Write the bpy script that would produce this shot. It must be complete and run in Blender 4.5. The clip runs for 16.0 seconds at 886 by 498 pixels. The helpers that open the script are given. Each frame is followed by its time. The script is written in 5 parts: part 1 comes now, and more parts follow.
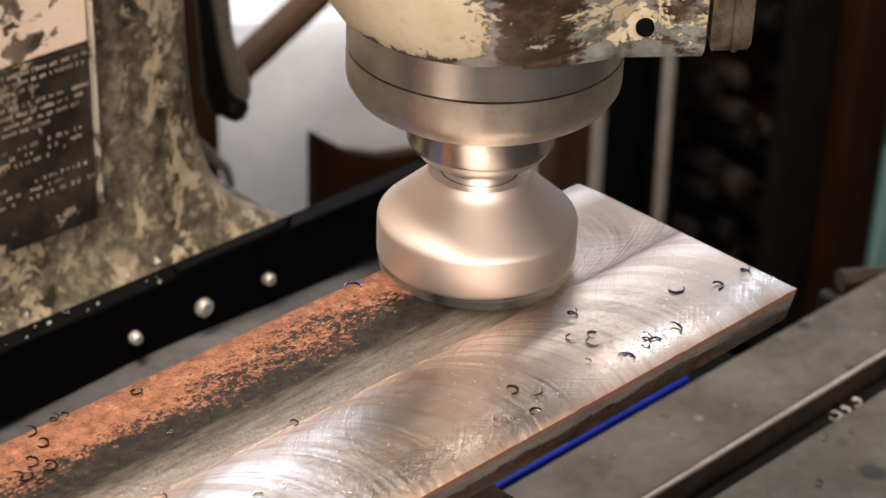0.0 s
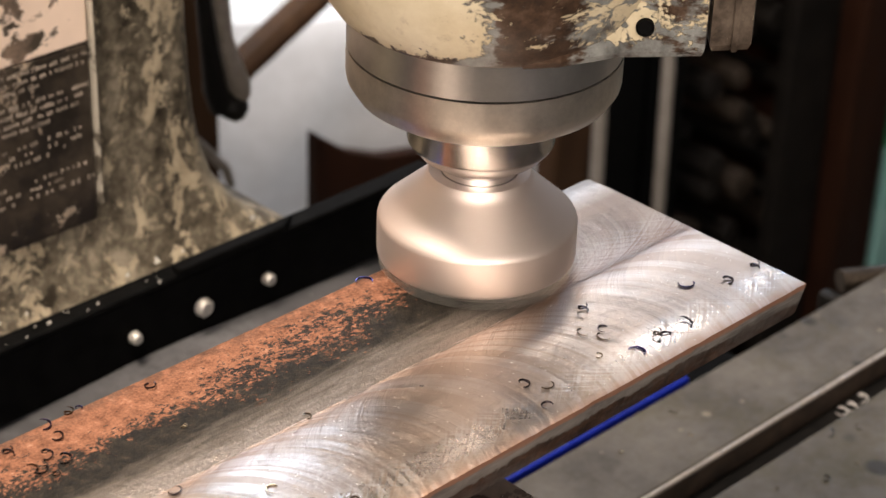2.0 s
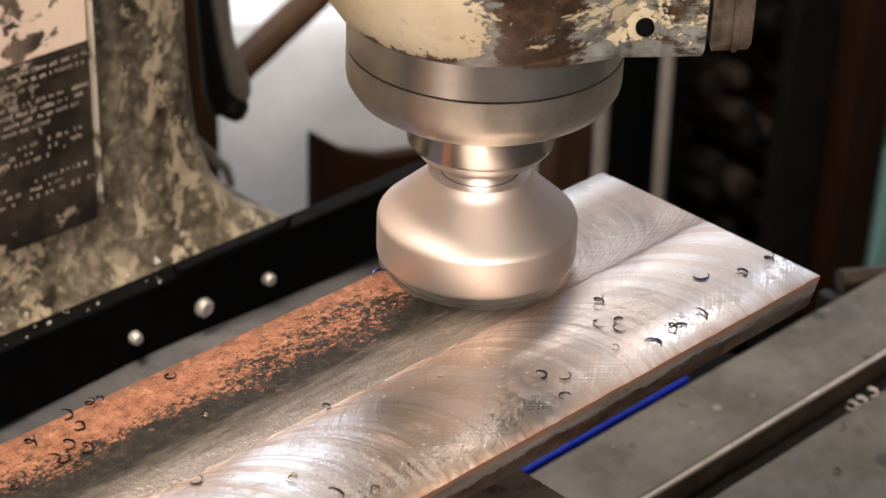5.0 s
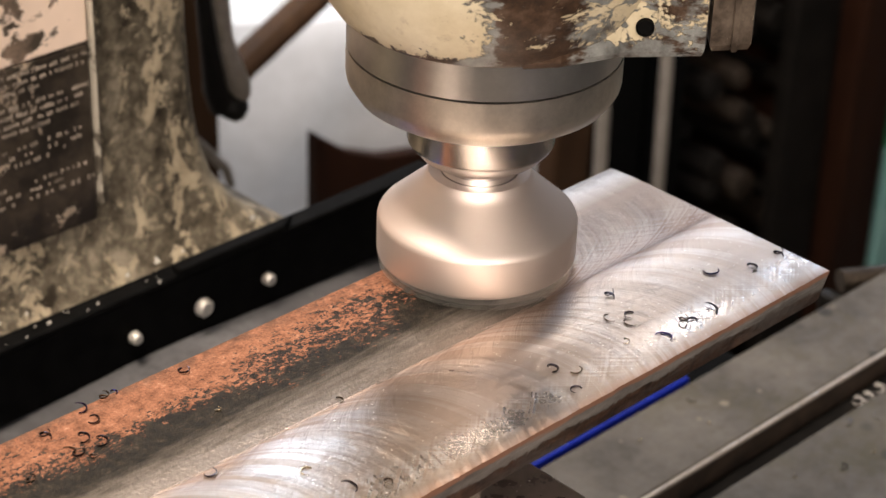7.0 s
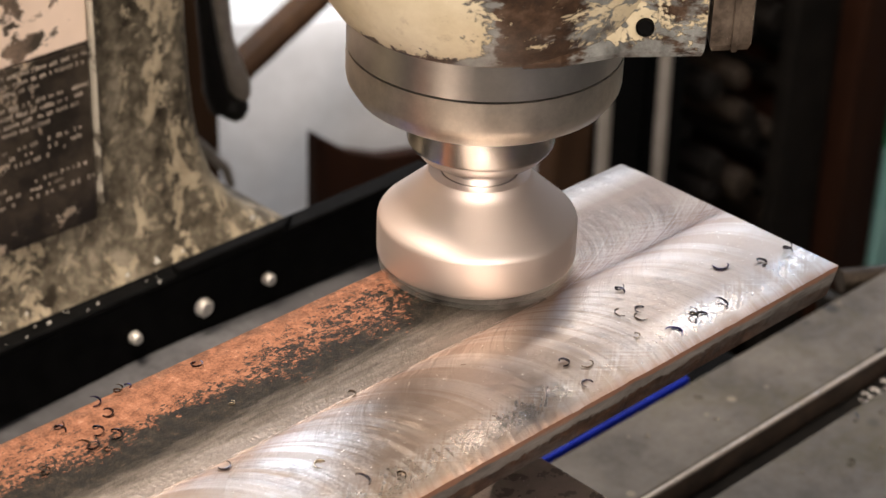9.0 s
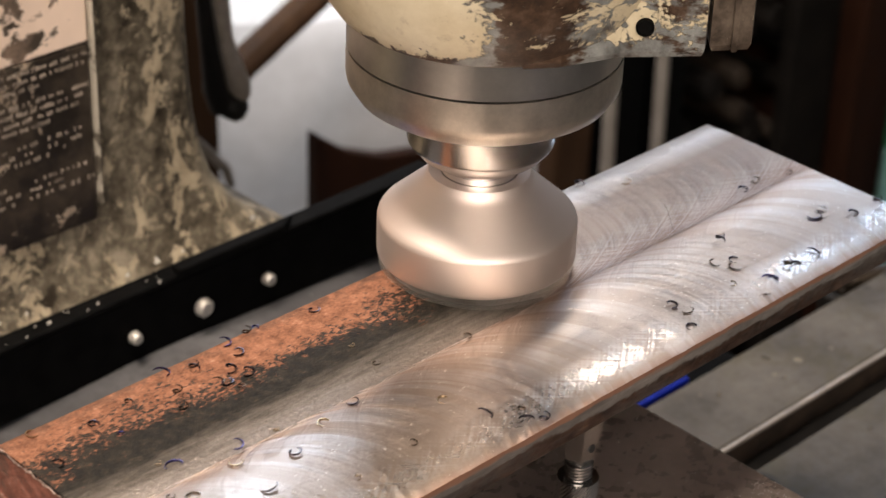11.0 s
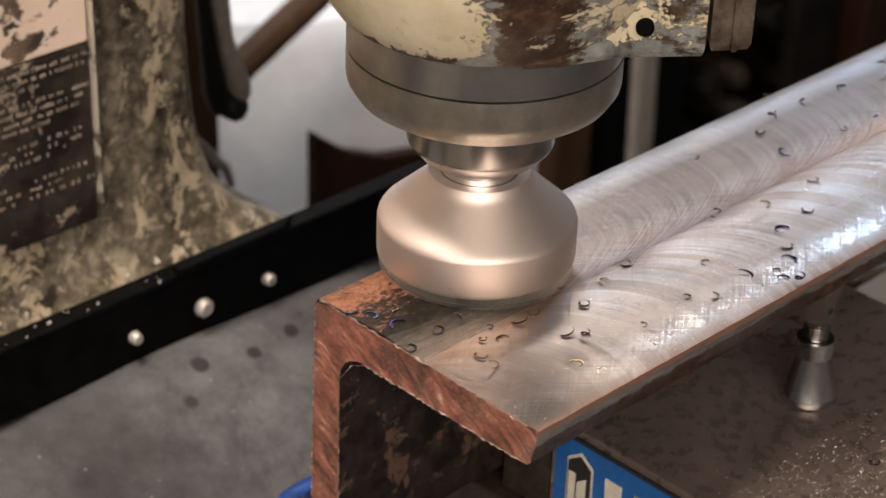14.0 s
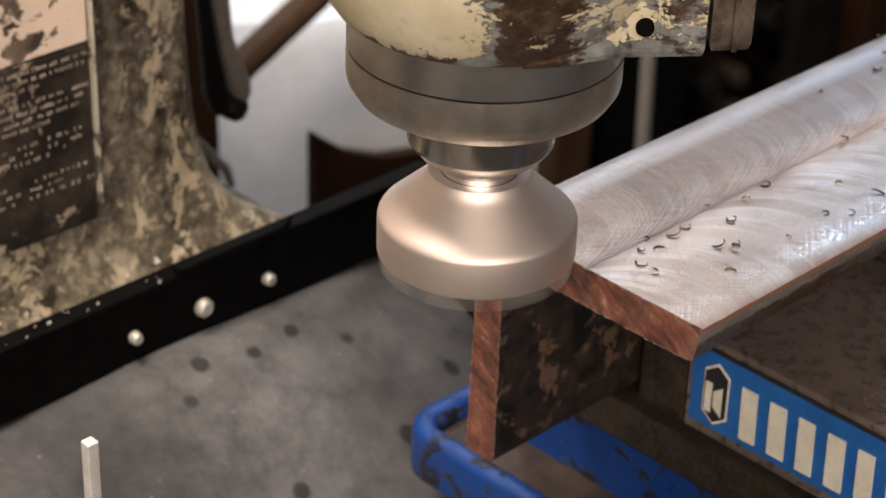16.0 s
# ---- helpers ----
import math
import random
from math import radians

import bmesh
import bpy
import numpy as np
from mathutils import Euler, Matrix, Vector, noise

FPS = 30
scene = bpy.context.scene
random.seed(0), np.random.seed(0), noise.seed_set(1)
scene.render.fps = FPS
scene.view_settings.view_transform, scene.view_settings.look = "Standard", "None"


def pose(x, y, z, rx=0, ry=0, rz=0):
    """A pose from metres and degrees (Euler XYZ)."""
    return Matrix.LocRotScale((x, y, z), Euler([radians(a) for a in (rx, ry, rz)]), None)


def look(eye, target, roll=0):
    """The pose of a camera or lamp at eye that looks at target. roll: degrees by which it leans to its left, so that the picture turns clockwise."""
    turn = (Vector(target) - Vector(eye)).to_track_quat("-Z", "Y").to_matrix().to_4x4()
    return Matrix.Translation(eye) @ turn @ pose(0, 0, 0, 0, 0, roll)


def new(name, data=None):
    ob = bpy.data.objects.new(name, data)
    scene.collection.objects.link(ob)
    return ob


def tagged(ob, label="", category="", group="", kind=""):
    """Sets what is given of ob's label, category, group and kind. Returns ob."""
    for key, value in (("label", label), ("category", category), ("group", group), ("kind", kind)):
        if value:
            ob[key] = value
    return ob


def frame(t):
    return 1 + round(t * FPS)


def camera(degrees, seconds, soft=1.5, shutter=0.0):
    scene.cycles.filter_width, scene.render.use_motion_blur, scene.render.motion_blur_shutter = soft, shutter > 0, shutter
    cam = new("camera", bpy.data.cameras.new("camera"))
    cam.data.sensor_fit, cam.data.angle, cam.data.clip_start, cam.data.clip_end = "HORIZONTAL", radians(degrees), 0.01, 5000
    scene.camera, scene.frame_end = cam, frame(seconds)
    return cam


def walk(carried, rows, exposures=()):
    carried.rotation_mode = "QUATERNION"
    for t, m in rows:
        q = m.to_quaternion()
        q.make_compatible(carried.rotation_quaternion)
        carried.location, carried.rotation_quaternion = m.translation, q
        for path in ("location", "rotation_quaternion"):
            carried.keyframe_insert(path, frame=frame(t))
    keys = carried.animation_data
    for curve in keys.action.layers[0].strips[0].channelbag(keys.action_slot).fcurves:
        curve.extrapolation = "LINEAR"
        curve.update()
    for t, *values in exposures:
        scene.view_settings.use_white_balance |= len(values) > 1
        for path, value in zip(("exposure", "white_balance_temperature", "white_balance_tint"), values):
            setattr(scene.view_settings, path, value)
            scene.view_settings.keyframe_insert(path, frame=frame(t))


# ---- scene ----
cam = camera(23.62, 16.0, soft=1.5, shutter=0.5)
cam.data.dof.use_dof = True
cam.data.dof.focus_distance = 0.66
cam.data.dof.aperture_fstop = 19.0
EYE = (-0.3946, -0.3429, 0.3620)
VIEW = look(EYE, (EYE[0] + 0.61274, EYE[1] + 0.61013, EYE[2] - 0.50228), 2.033)
walk(cam, [(0, VIEW), (16, VIEW)], [(0, 0.25), (9.2, 0.28), (11.4, 0.06), (14.4, -0.03), (15.05, -0.06), (15.5, 0.14), (16, 0.09)])

# ---- light ----
world = bpy.data.worlds.new("workshop_air")
scene.world = world
world.use_nodes = True
world.node_tree.nodes["Background"].inputs[0].default_value = (0.72, 0.80, 1.0, 1)
world.node_tree.nodes["Background"].inputs[1].default_value = 0.012
scene.view_settings.exposure = 0.0


def lamp(name, eye, target, w, h, watts, colour, spread=180):
    data = bpy.data.lights.new(name, "AREA")
    data.shape, data.size, data.size_y, data.energy, data.color = "RECTANGLE", w, h, watts, colour
    data.spread = radians(spread)
    ob = new(name, data)
    ob.matrix_world = look(eye, target)
    return ob


# work lamp over the machine, wide front lamp, daylight from windows beyond the machine
lamp("work_lamp", (-0.20, 0.22, 0.95), (0.05, 0.06, 0.0), 0.26, 0.26, 20.5, (1.0, 0.84, 0.71))
lamp("front_lamp", (-0.85, -0.80, 0.66), (0.05, 0.15, 0.05), 2.2, 0.60, 6.8, (1.0, 0.85, 0.73), 75)
# unseen fill added to brighten the pale wall behind the machine
lamp("wall_fill_light", (0.70, 0.70, 0.60), (0.82, 1.25, -0.28), 0.6, 0.20, 4.1, (0.95, 0.94, 0.95), 75)
lamp("side_window", (2.08, 1.20, 1.26), (0.45, 0.0, 0.0), 1.0, 0.14, 7.0, (0.60, 0.76, 1.0))
# bluish rear daylight
lamp("rear_area_lamp", (0.80, 1.22, 1.14), (0.0, 0.05, 0.0), 0.46, 0.30, 5.4, (0.72, 0.83, 1.0))
# warm lamp added to give the bar its tan sheen, no window there
lamp("rear_area_lamp", (1.28, 1.22, 1.22), (0.1, 0.05, 0.0), 0.62, 0.26, 3.4, (1.0, 0.86, 0.74))

# ---- materials ----


class Nodes:
    """Short hand for building a node material."""

    def __init__(self, name, rough=0.5, metal=0.0, colour=(0.5, 0.5, 0.5)):
        self.mat = bpy.data.materials.new(name)
        self.mat.use_nodes = True
        self.tree = self.mat.node_tree
        self.bsdf = self.tree.nodes["Principled BSDF"]
        self.set("Base Color", (*colour, 1))
        self.set("Roughness", rough)
        self.set("Metallic", metal)

    def set(self, socket, value):
        if isinstance(value, bpy.types.NodeSocket):
            self.tree.links.new(value, self.bsdf.inputs[socket])
        else:
            self.bsdf.inputs[socket].default_value = value

    def node(self, kind, **values):
        return self.tree.nodes.new(kind)

    def coords(self, scale=(1, 1, 1)):
        c = self.node("ShaderNodeTexCoord")
        m = self.node("ShaderNodeMapping")
        m.inputs["Scale"].default_value = scale
        self.tree.links.new(c.outputs["Object"], m.inputs["Vector"])
        return m.outputs["Vector"]

    def noise(self, scale, detail=4, rough=0.6, stretch=(1, 1, 1), distort=0.0):
        n = self.node("ShaderNodeTexNoise")
        n.inputs["Scale"].default_value = scale
        n.inputs["Detail"].default_value = detail
        n.inputs["Roughness"].default_value = rough
        n.inputs["Distortion"].default_value = distort
        self.tree.links.new(self.coords(stretch), n.inputs["Vector"])
        return n.outputs["Fac"]

    def noise_at(self, vector, scale, detail=4, rough=0.6):
        n = self.node("ShaderNodeTexNoise")
        n.inputs["Scale"].default_value = scale
        n.inputs["Detail"].default_value = detail
        n.inputs["Roughness"].default_value = rough
        self.tree.links.new(vector, n.inputs["Vector"])
        return n.outputs["Fac"]

    def vector(self, x, y, z):
        v = self.node("ShaderNodeCombineXYZ")
        for socket, value in zip(v.inputs, (x, y, z)):
            self.put(socket, value)
        return v.outputs[0]

    def line_noise(self, w, scale, detail=2):
        n = self.node("ShaderNodeTexNoise")
        n.noise_dimensions = "1D"
        n.inputs["Scale"].default_value = scale
        n.inputs["Detail"].default_value = detail
        self.tree.links.new(w, n.inputs["W"])
        return n.outputs["Fac"]

    def spots(self, scale, size):
        """1 in scattered round spots of uneven size, else 0."""
        v = self.node("ShaderNodeTexVoronoi")
        v.inputs["Scale"].default_value = scale
        self.tree.links.new(self.coords(), v.inputs["Vector"])
        limit = self.math("MULTIPLY", self.math("SUBTRACT", self.noise(scale * 0.45, 2), 0.34), size * 3)
        return self.math("MULTIPLY", self.math("SUBTRACT", limit, v.outputs["Distance"]), 14.0, True)

    def ramp(self, fac, stops):
        r = self.node("ShaderNodeValToRGB")
        els = r.color_ramp.elements
        while len(els) < len(stops):
            els.new(0.5)
        for e, (p, c) in zip(els, stops):
            e.position = p
            e.color = (*c, 1) if isinstance(c, tuple) else (c, c, c, 1)
        self.tree.links.new(fac, r.inputs["Fac"])
        return r.outputs["Color"]

    def put(self, socket, value):
        if isinstance(value, bpy.types.NodeSocket):
            self.tree.links.new(value, socket)
        else:
            socket.default_value = value

    def math(self, op, a, b=0.0, clamp=False):
        m = self.node("ShaderNodeMath")
        m.operation, m.use_clamp = op, clamp
        self.put(m.inputs[0], a)
        self.put(m.inputs[1], b)
        return m.outputs[0]

    def mix(self, fac, a, b):
        m = self.node("ShaderNodeMix")
        m.data_type = "RGBA"
        self.put(m.inputs["Factor"], fac)
        for s, v in ((m.inputs[6], a), (m.inputs[7], b)):
            self.put(s, (*v, 1) if isinstance(v, tuple) else v)
        return m.outputs[2]

    def xyz(self):
        s = self.node("ShaderNodeSeparateXYZ")
        self.tree.links.new(self.coords(), s.inputs[0])
        return s.outputs

    def bump(self, height, distance, strength=1.0):
        b = self.node("ShaderNodeBump")
        b.inputs["Distance"].default_value = distance
        b.inputs["Strength"].default_value = strength
        self.tree.links.new(height, b.inputs["Height"])
        self.set("Normal", b.outputs[0])


def grainy(name, dark, light, scale, rough=(0.4, 0.6), metal=0.0, bump=0.0002, fine=8.0, stretch=(1, 1, 1), gloss=0.5):
    n = Nodes(name, metal=metal)
    n.set("Specular IOR Level", gloss)
    big, small = n.noise(scale, 5, 0.65, stretch), n.noise(scale * fine, 3, 0.6, stretch)
    mixed = n.math("ADD", n.math("MULTIPLY", big, 0.65), n.math("MULTIPLY", small, 0.35))
    n.set("Base Color", n.ramp(mixed, [(0.36, dark), (0.64, light)]))
    n.set("Roughness", n.ramp(small, [(0.3, rough[0]), (0.7, rough[1])]))
    n.bump(mixed, bump)
    return n.mat


def turned_steel(name, colour=(0.62, 0.60, 0.57), rough=0.28, scale=900.0, stain=0.0, relief=0.00006, vary=0.16):
    """Lathe-turned steel: fine rings along the axis z, some stain."""
    n = Nodes(name, metal=1.0, rough=rough)
    rings = n.noise(scale, 2, 0.5, (0.03, 0.03, 1.0))
    spots = n.noise(60, 5, 0.7)
    base = n.ramp(spots, [(0.35, tuple(c * (1 - stain) for c in colour)), (0.62, colour)])
    n.set("Base Color", base)
    n.set("Roughness", n.math("ADD", n.math("MULTIPLY", rings, vary), rough - vary * 0.5 + 0.03))
    n.bump(rings, relief)
    return n.mat


def flaked_paint(name, paint, under, primer, cover=0.52, scale=26.0, rough=0.45):
    """Old machine enamel that has flaked to primer and oily dirt."""
    n = Nodes(name)
    big = n.noise(scale, 8, 0.68, distort=0.6)
    mid = n.noise(scale * 3.1, 6, 0.7)
    fac = n.math("ADD", n.math("MULTIPLY", big, 0.75), n.math("MULTIPLY", mid, 0.25))
    edge = n.ramp(fac, [(cover - 0.012, 0.0), (cover + 0.012, 1.0)])
    soil = n.ramp(n.noise(scale * 1.7, 6, 0.7), [(0.40, under), (0.62, primer)])
    tone = n.ramp(n.noise(scale * 0.6, 4, 0.6), [(0.3, tuple(c * 0.8 for c in paint)), (0.7, paint)])
    n.set("Base Color", n.mix(edge, soil, tone))
    n.set("Roughness", n.ramp(mid, [(0.3, rough - 0.12), (0.7, rough + 0.15)]))
    n.bump(edge, 0.0004)
    return n.mat


def column_paint():
    """Olive-cream enamel, mostly lost under oil and grime; streaks run down the casting."""
    n = Nodes("soiled_column_enamel")
    n.set("Specular IOR Level", 0.35)
    wide = n.noise(11, 4, 0.6, (1, 1, 0.6))
    big = n.noise(58, 7, 0.7, (1, 1, 0.55), 0.7)
    mid = n.noise(190, 5, 0.72)
    fac = n.math("ADD", n.math("ADD", n.math("MULTIPLY", big, 0.55), n.math("MULTIPLY", mid, 0.20)), n.math("MULTIPLY", wide, 0.25))
    keep = n.ramp(fac, [(0.515, 0.0), (0.540, 0.85), (0.58, 1.0)])
    grime = n.ramp(n.math("ADD", n.math("MULTIPLY", n.noise(34, 6, 0.7, (1, 1, 0.5)), 0.6), n.math("MULTIPLY", mid, 0.4)), [(0.40, (0.024, 0.019, 0.013)), (0.50, (0.115, 0.098, 0.070)), (0.60, (0.27, 0.235, 0.175))])
    film = n.mix(n.ramp(n.noise(85, 5, 0.7, (1, 1, 0.5)), [(0.40, 0.55), (0.60, 0.0)]), (0.46, 0.39, 0.275), (0.22, 0.18, 0.12))
    n.set("Base Color", n.mix(keep, grime, film))
    n.set("Roughness", n.ramp(mid, [(0.3, 0.30), (0.7, 0.55)]))
    n.bump(n.math("ADD", keep, n.math("MULTIPLY", mid, 0.6)), 0.0004)
    return n.mat


def head_paint():
    """Cream enamel, sound on one side, scraped to brown primer and grey filler towards the clamp lug."""
    n = Nodes("flaked_head_enamel")
    x, y, z = n.xyz()
    side = n.math("ADD", n.math("MULTIPLY", x, 0.7056), n.math("MULTIPLY", y, -0.7086))
    place = n.math("ADD", n.math("MULTIPLY", n.math("ADD", side, 0.05), 7.5), n.math("MULTIPLY", n.math("SUBTRACT", n.noise(60, 4, 0.65), 0.5), 0.12))
    loss = n.ramp(place, [(0.0, 0.0), (0.27, 0.02), (0.33, 0.30), (0.40, 0.62), (0.52, 0.58), (0.58, 0.34), (0.86, 0.36)])
    rim = n.math("SUBTRACT", 1.0, n.math("MULTIPLY", n.math("SUBTRACT", z, 0.0935), 150.0), True)
    edge = n.math("MULTIPLY", rim, n.ramp(place, [(0.05, 0.20), (0.24, 0.24), (0.30, 0.26), (0.5, 0.12)]))
    big = n.noise(75, 7, 0.7, (1, 1, 1.4), 0.9)
    small = n.noise(380, 4, 0.75)
    fac = n.math("ADD", n.math("MULTIPLY", big, 0.70), n.math("MULTIPLY", small, 0.30))
    fac = n.math("SUBTRACT", fac, n.math("ADD", n.math("MULTIPLY", loss, 0.42), edge))
    keep = n.ramp(fac, [(0.325, 0.0), (0.345, 1.0)])
    grey_place = n.ramp(place, [(0.27, 0.0), (0.31, 0.75), (0.38, 0.7), (0.42, 0.10), (0.54, 0.12), (0.60, 0.8), (0.86, 0.55)])
    grey = n.ramp(n.math("ADD", n.math("MULTIPLY", n.noise(90, 5, 0.7, (1, 1, 2.2)), 0.8), n.math("MULTIPLY", n.math("SUBTRACT", grey_place, 0.5), 0.35)), [(0.36, 0.0), (0.44, 1.0)])
    brown = n.ramp(n.noise(140, 6, 0.75), [(0.34, (0.016, 0.009, 0.006)), (0.52, (0.060, 0.034, 0.020)), (0.72, (0.15, 0.10, 0.07))])
    filler = n.ramp(n.noise(110, 5, 0.7), [(0.32, (0.10, 0.10, 0.095)), (0.55, (0.26, 0.27, 0.26)), (0.75, (0.40, 0.41, 0.39))])
    under = n.mix(grey, brown, filler)
    cream = n.ramp(n.noise(30, 6, 0.7), [(0.3, (0.56, 0.47, 0.30)), (0.7, (0.78, 0.70, 0.52))])
    soiled = n.math("MULTIPLY", n.ramp(n.noise(150, 6, 0.8), [(0.56, 0.0), (0.68, 0.6)]), n.ramp(place, [(0.1, 0.3), (0.5, 1.0)]))
    n.set("Base Color", n.mix(keep, under, n.mix(soiled, cream, (0.28, 0.20, 0.12))))
    n.set("Roughness", n.ramp(small, [(0.3, 0.28), (0.7, 0.55)]))
    n.bump(n.math("ADD", keep, n.math("MULTIPLY", small, 0.25)), 0.0005)
    return n.mat


AXIS = (0.0500, 0.0842)
W, T, LEN = 0.1016, 0.0145, 0.3206
STEP_Y = 0.0513


def milled_steel():
    """Face-milled steel with crossing arcs, two passes side by side and a smeared ridge between them."""
    n = Nodes("milled_steel", metal=1.0)
    x, y, z = n.xyz()
    back = n.math("GREATER_THAN", y, STEP_Y)
    centre = n.math("ADD", n.math("MULTIPLY", back, 0.066), 0.018)
    off = n.math("SUBTRACT", y, centre)
    wob = n.math("MULTIPLY", n.noise(35, 3), 0.0016)
    chord = n.math("SQRT", n.math("MAXIMUM", n.math("SUBTRACT", 0.0334 ** 2, n.math("MULTIPLY", off, off)), 0.0))
    lead = n.math("ADD", n.math("SUBTRACT", x, chord), wob)
    trail = n.math("ADD", n.math("ADD", x, chord), wob)

    patch = n.ramp(n.noise(24, 5, 0.7, (1, 1.6, 1)), [(0.44, 0.0), (0.60, 1.0)])
    edge = n.ramp(n.math("ABSOLUTE", off), [(0.016, 0.0), (0.030, 1.0)])
    hatch = n.math("MAXIMUM", n.math("MULTIPLY", edge, 0.7), n.math("MULTIPLY", patch, 0.35))
    front = n.math("ADD", n.math("MULTIPLY", n.line_noise(lead, 900), 0.55), n.math("MULTIPLY", n.line_noise(lead, 200), 1.3))
    rear = n.math("ADD", n.math("MULTIPLY", n.line_noise(trail, 800), 0.8), n.math("MULTIPLY", n.line_noise(trail, 220), 1.6))
    streak = n.ramp(n.line_noise(lead, 330, 4), [(0.42, 0.0), (0.60, 1.0)])
    arcs = n.math("ADD", n.math("MULTIPLY", front, n.math("ADD", n.math("MULTIPLY", patch, 0.6), 0.35)), n.math("MULTIPLY", rear, hatch))
    comb = n.ramp(n.math("MULTIPLY", n.math("ABSOLUTE", n.math("SUBTRACT", y, 0.0125)), 50.0), [(0.20, 1.0), (0.50, 0.0)])
    comb = n.math("MULTIPLY", comb, n.ramp(n.noise(40, 4, 0.7, (0.6, 1, 1)), [(0.40, 0.25), (0.60, 1.0)]))
    cross = n.math("ADD", n.line_noise(n.math("ADD", trail, n.math("MULTIPLY", y, 0.9)), 620, 2), n.line_noise(n.math("SUBTRACT", lead, n.math("MULTIPLY", y, 1.1)), 560, 2))
    arcs = n.math("ADD", arcs, n.math("MULTIPLY", n.math("MULTIPLY", cross, comb), 0.30))
    way = n.node("ShaderNodeCombineXYZ")
    n.put(way.inputs[0], n.math("MULTIPLY", off, -1.0))
    n.put(way.inputs[1], n.math("MAXIMUM", chord, 0.004))
    n.set("Tangent", way.outputs[0])
    n.set("Anisotropic", n.math("ADD", n.math("MULTIPLY", edge, 0.25), 0.36))
    grit = n.noise(1500, 3, 0.7)
    height = n.math("ADD", arcs, n.math("MULTIPLY", grit, 0.2))
    stain = n.ramp(n.noise(18, 6, 0.65), [(0.32, (0.36, 0.305, 0.26)), (0.62, (0.52, 0.47, 0.425))])
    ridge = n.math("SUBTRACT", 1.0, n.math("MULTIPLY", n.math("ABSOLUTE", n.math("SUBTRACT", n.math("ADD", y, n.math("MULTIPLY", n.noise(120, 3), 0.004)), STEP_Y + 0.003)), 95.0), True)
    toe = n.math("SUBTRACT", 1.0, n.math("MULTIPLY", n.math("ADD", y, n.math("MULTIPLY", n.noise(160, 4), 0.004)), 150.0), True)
    # reflections put into the colour: warm front, dark rear, pale heel highlight
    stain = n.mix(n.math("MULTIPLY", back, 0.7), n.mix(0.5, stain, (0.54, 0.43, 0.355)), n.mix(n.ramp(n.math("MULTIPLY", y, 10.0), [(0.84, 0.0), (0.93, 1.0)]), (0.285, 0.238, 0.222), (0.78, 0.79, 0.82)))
    # tool-mark arcs; part of their glare is put into the colour as paler crescents
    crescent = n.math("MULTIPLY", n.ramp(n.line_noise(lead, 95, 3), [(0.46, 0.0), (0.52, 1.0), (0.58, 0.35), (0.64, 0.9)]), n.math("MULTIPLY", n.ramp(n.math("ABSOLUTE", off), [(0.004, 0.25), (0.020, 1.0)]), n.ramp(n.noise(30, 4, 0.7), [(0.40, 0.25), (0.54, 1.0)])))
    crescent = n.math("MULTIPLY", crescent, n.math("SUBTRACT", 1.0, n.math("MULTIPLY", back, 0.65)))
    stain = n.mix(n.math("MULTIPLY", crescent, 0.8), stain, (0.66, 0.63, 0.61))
    # bright hatching by the ridge, a highlight painted into the base colour
    hatch_highlight = n.math("MULTIPLY", n.math("MULTIPLY", back, n.ramp(n.math("MULTIPLY", y, 10.0), [(0.53, 1.0), (0.68, 0.0)])), n.ramp(n.math("ADD", n.math("MULTIPLY", cross, 0.4), n.math("MULTIPLY", n.noise(50, 4, 0.7), 0.35)), [(0.53, 0.0), (0.63, 1.0)]))
    stain = n.mix(n.math("MULTIPLY", hatch_highlight, 0.8), stain, (0.74, 0.74, 0.75))
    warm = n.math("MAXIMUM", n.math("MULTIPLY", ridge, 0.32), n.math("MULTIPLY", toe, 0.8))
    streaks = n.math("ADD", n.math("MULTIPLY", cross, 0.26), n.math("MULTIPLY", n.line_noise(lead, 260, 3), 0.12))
    # smoother toe band; its pale colour paints in the blue-white window glint
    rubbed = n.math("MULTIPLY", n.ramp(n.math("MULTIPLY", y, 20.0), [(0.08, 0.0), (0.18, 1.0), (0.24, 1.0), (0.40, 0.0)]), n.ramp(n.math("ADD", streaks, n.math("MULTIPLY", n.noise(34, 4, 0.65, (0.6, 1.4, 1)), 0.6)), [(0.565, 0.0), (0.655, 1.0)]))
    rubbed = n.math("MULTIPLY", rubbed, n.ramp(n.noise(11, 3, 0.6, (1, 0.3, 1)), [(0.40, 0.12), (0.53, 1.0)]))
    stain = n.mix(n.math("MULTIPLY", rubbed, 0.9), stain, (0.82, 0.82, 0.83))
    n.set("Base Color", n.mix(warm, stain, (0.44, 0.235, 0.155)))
    n.set("Roughness", n.math("ADD", n.math("MULTIPLY", n.noise(60, 5, 0.7), 0.22), n.math("ADD", n.math("ADD", n.math("SUBTRACT", 0.24, n.math("MULTIPLY", rubbed, 0.15)), n.math("MULTIPLY", n.math("MULTIPLY", streak, patch), 0.16)), n.math("SUBTRACT", n.math("MULTIPLY", warm, 0.22), n.math("MULTIPLY", crescent, 0.08)))))
    n.bump(height, 0.00017)
    return n.mat


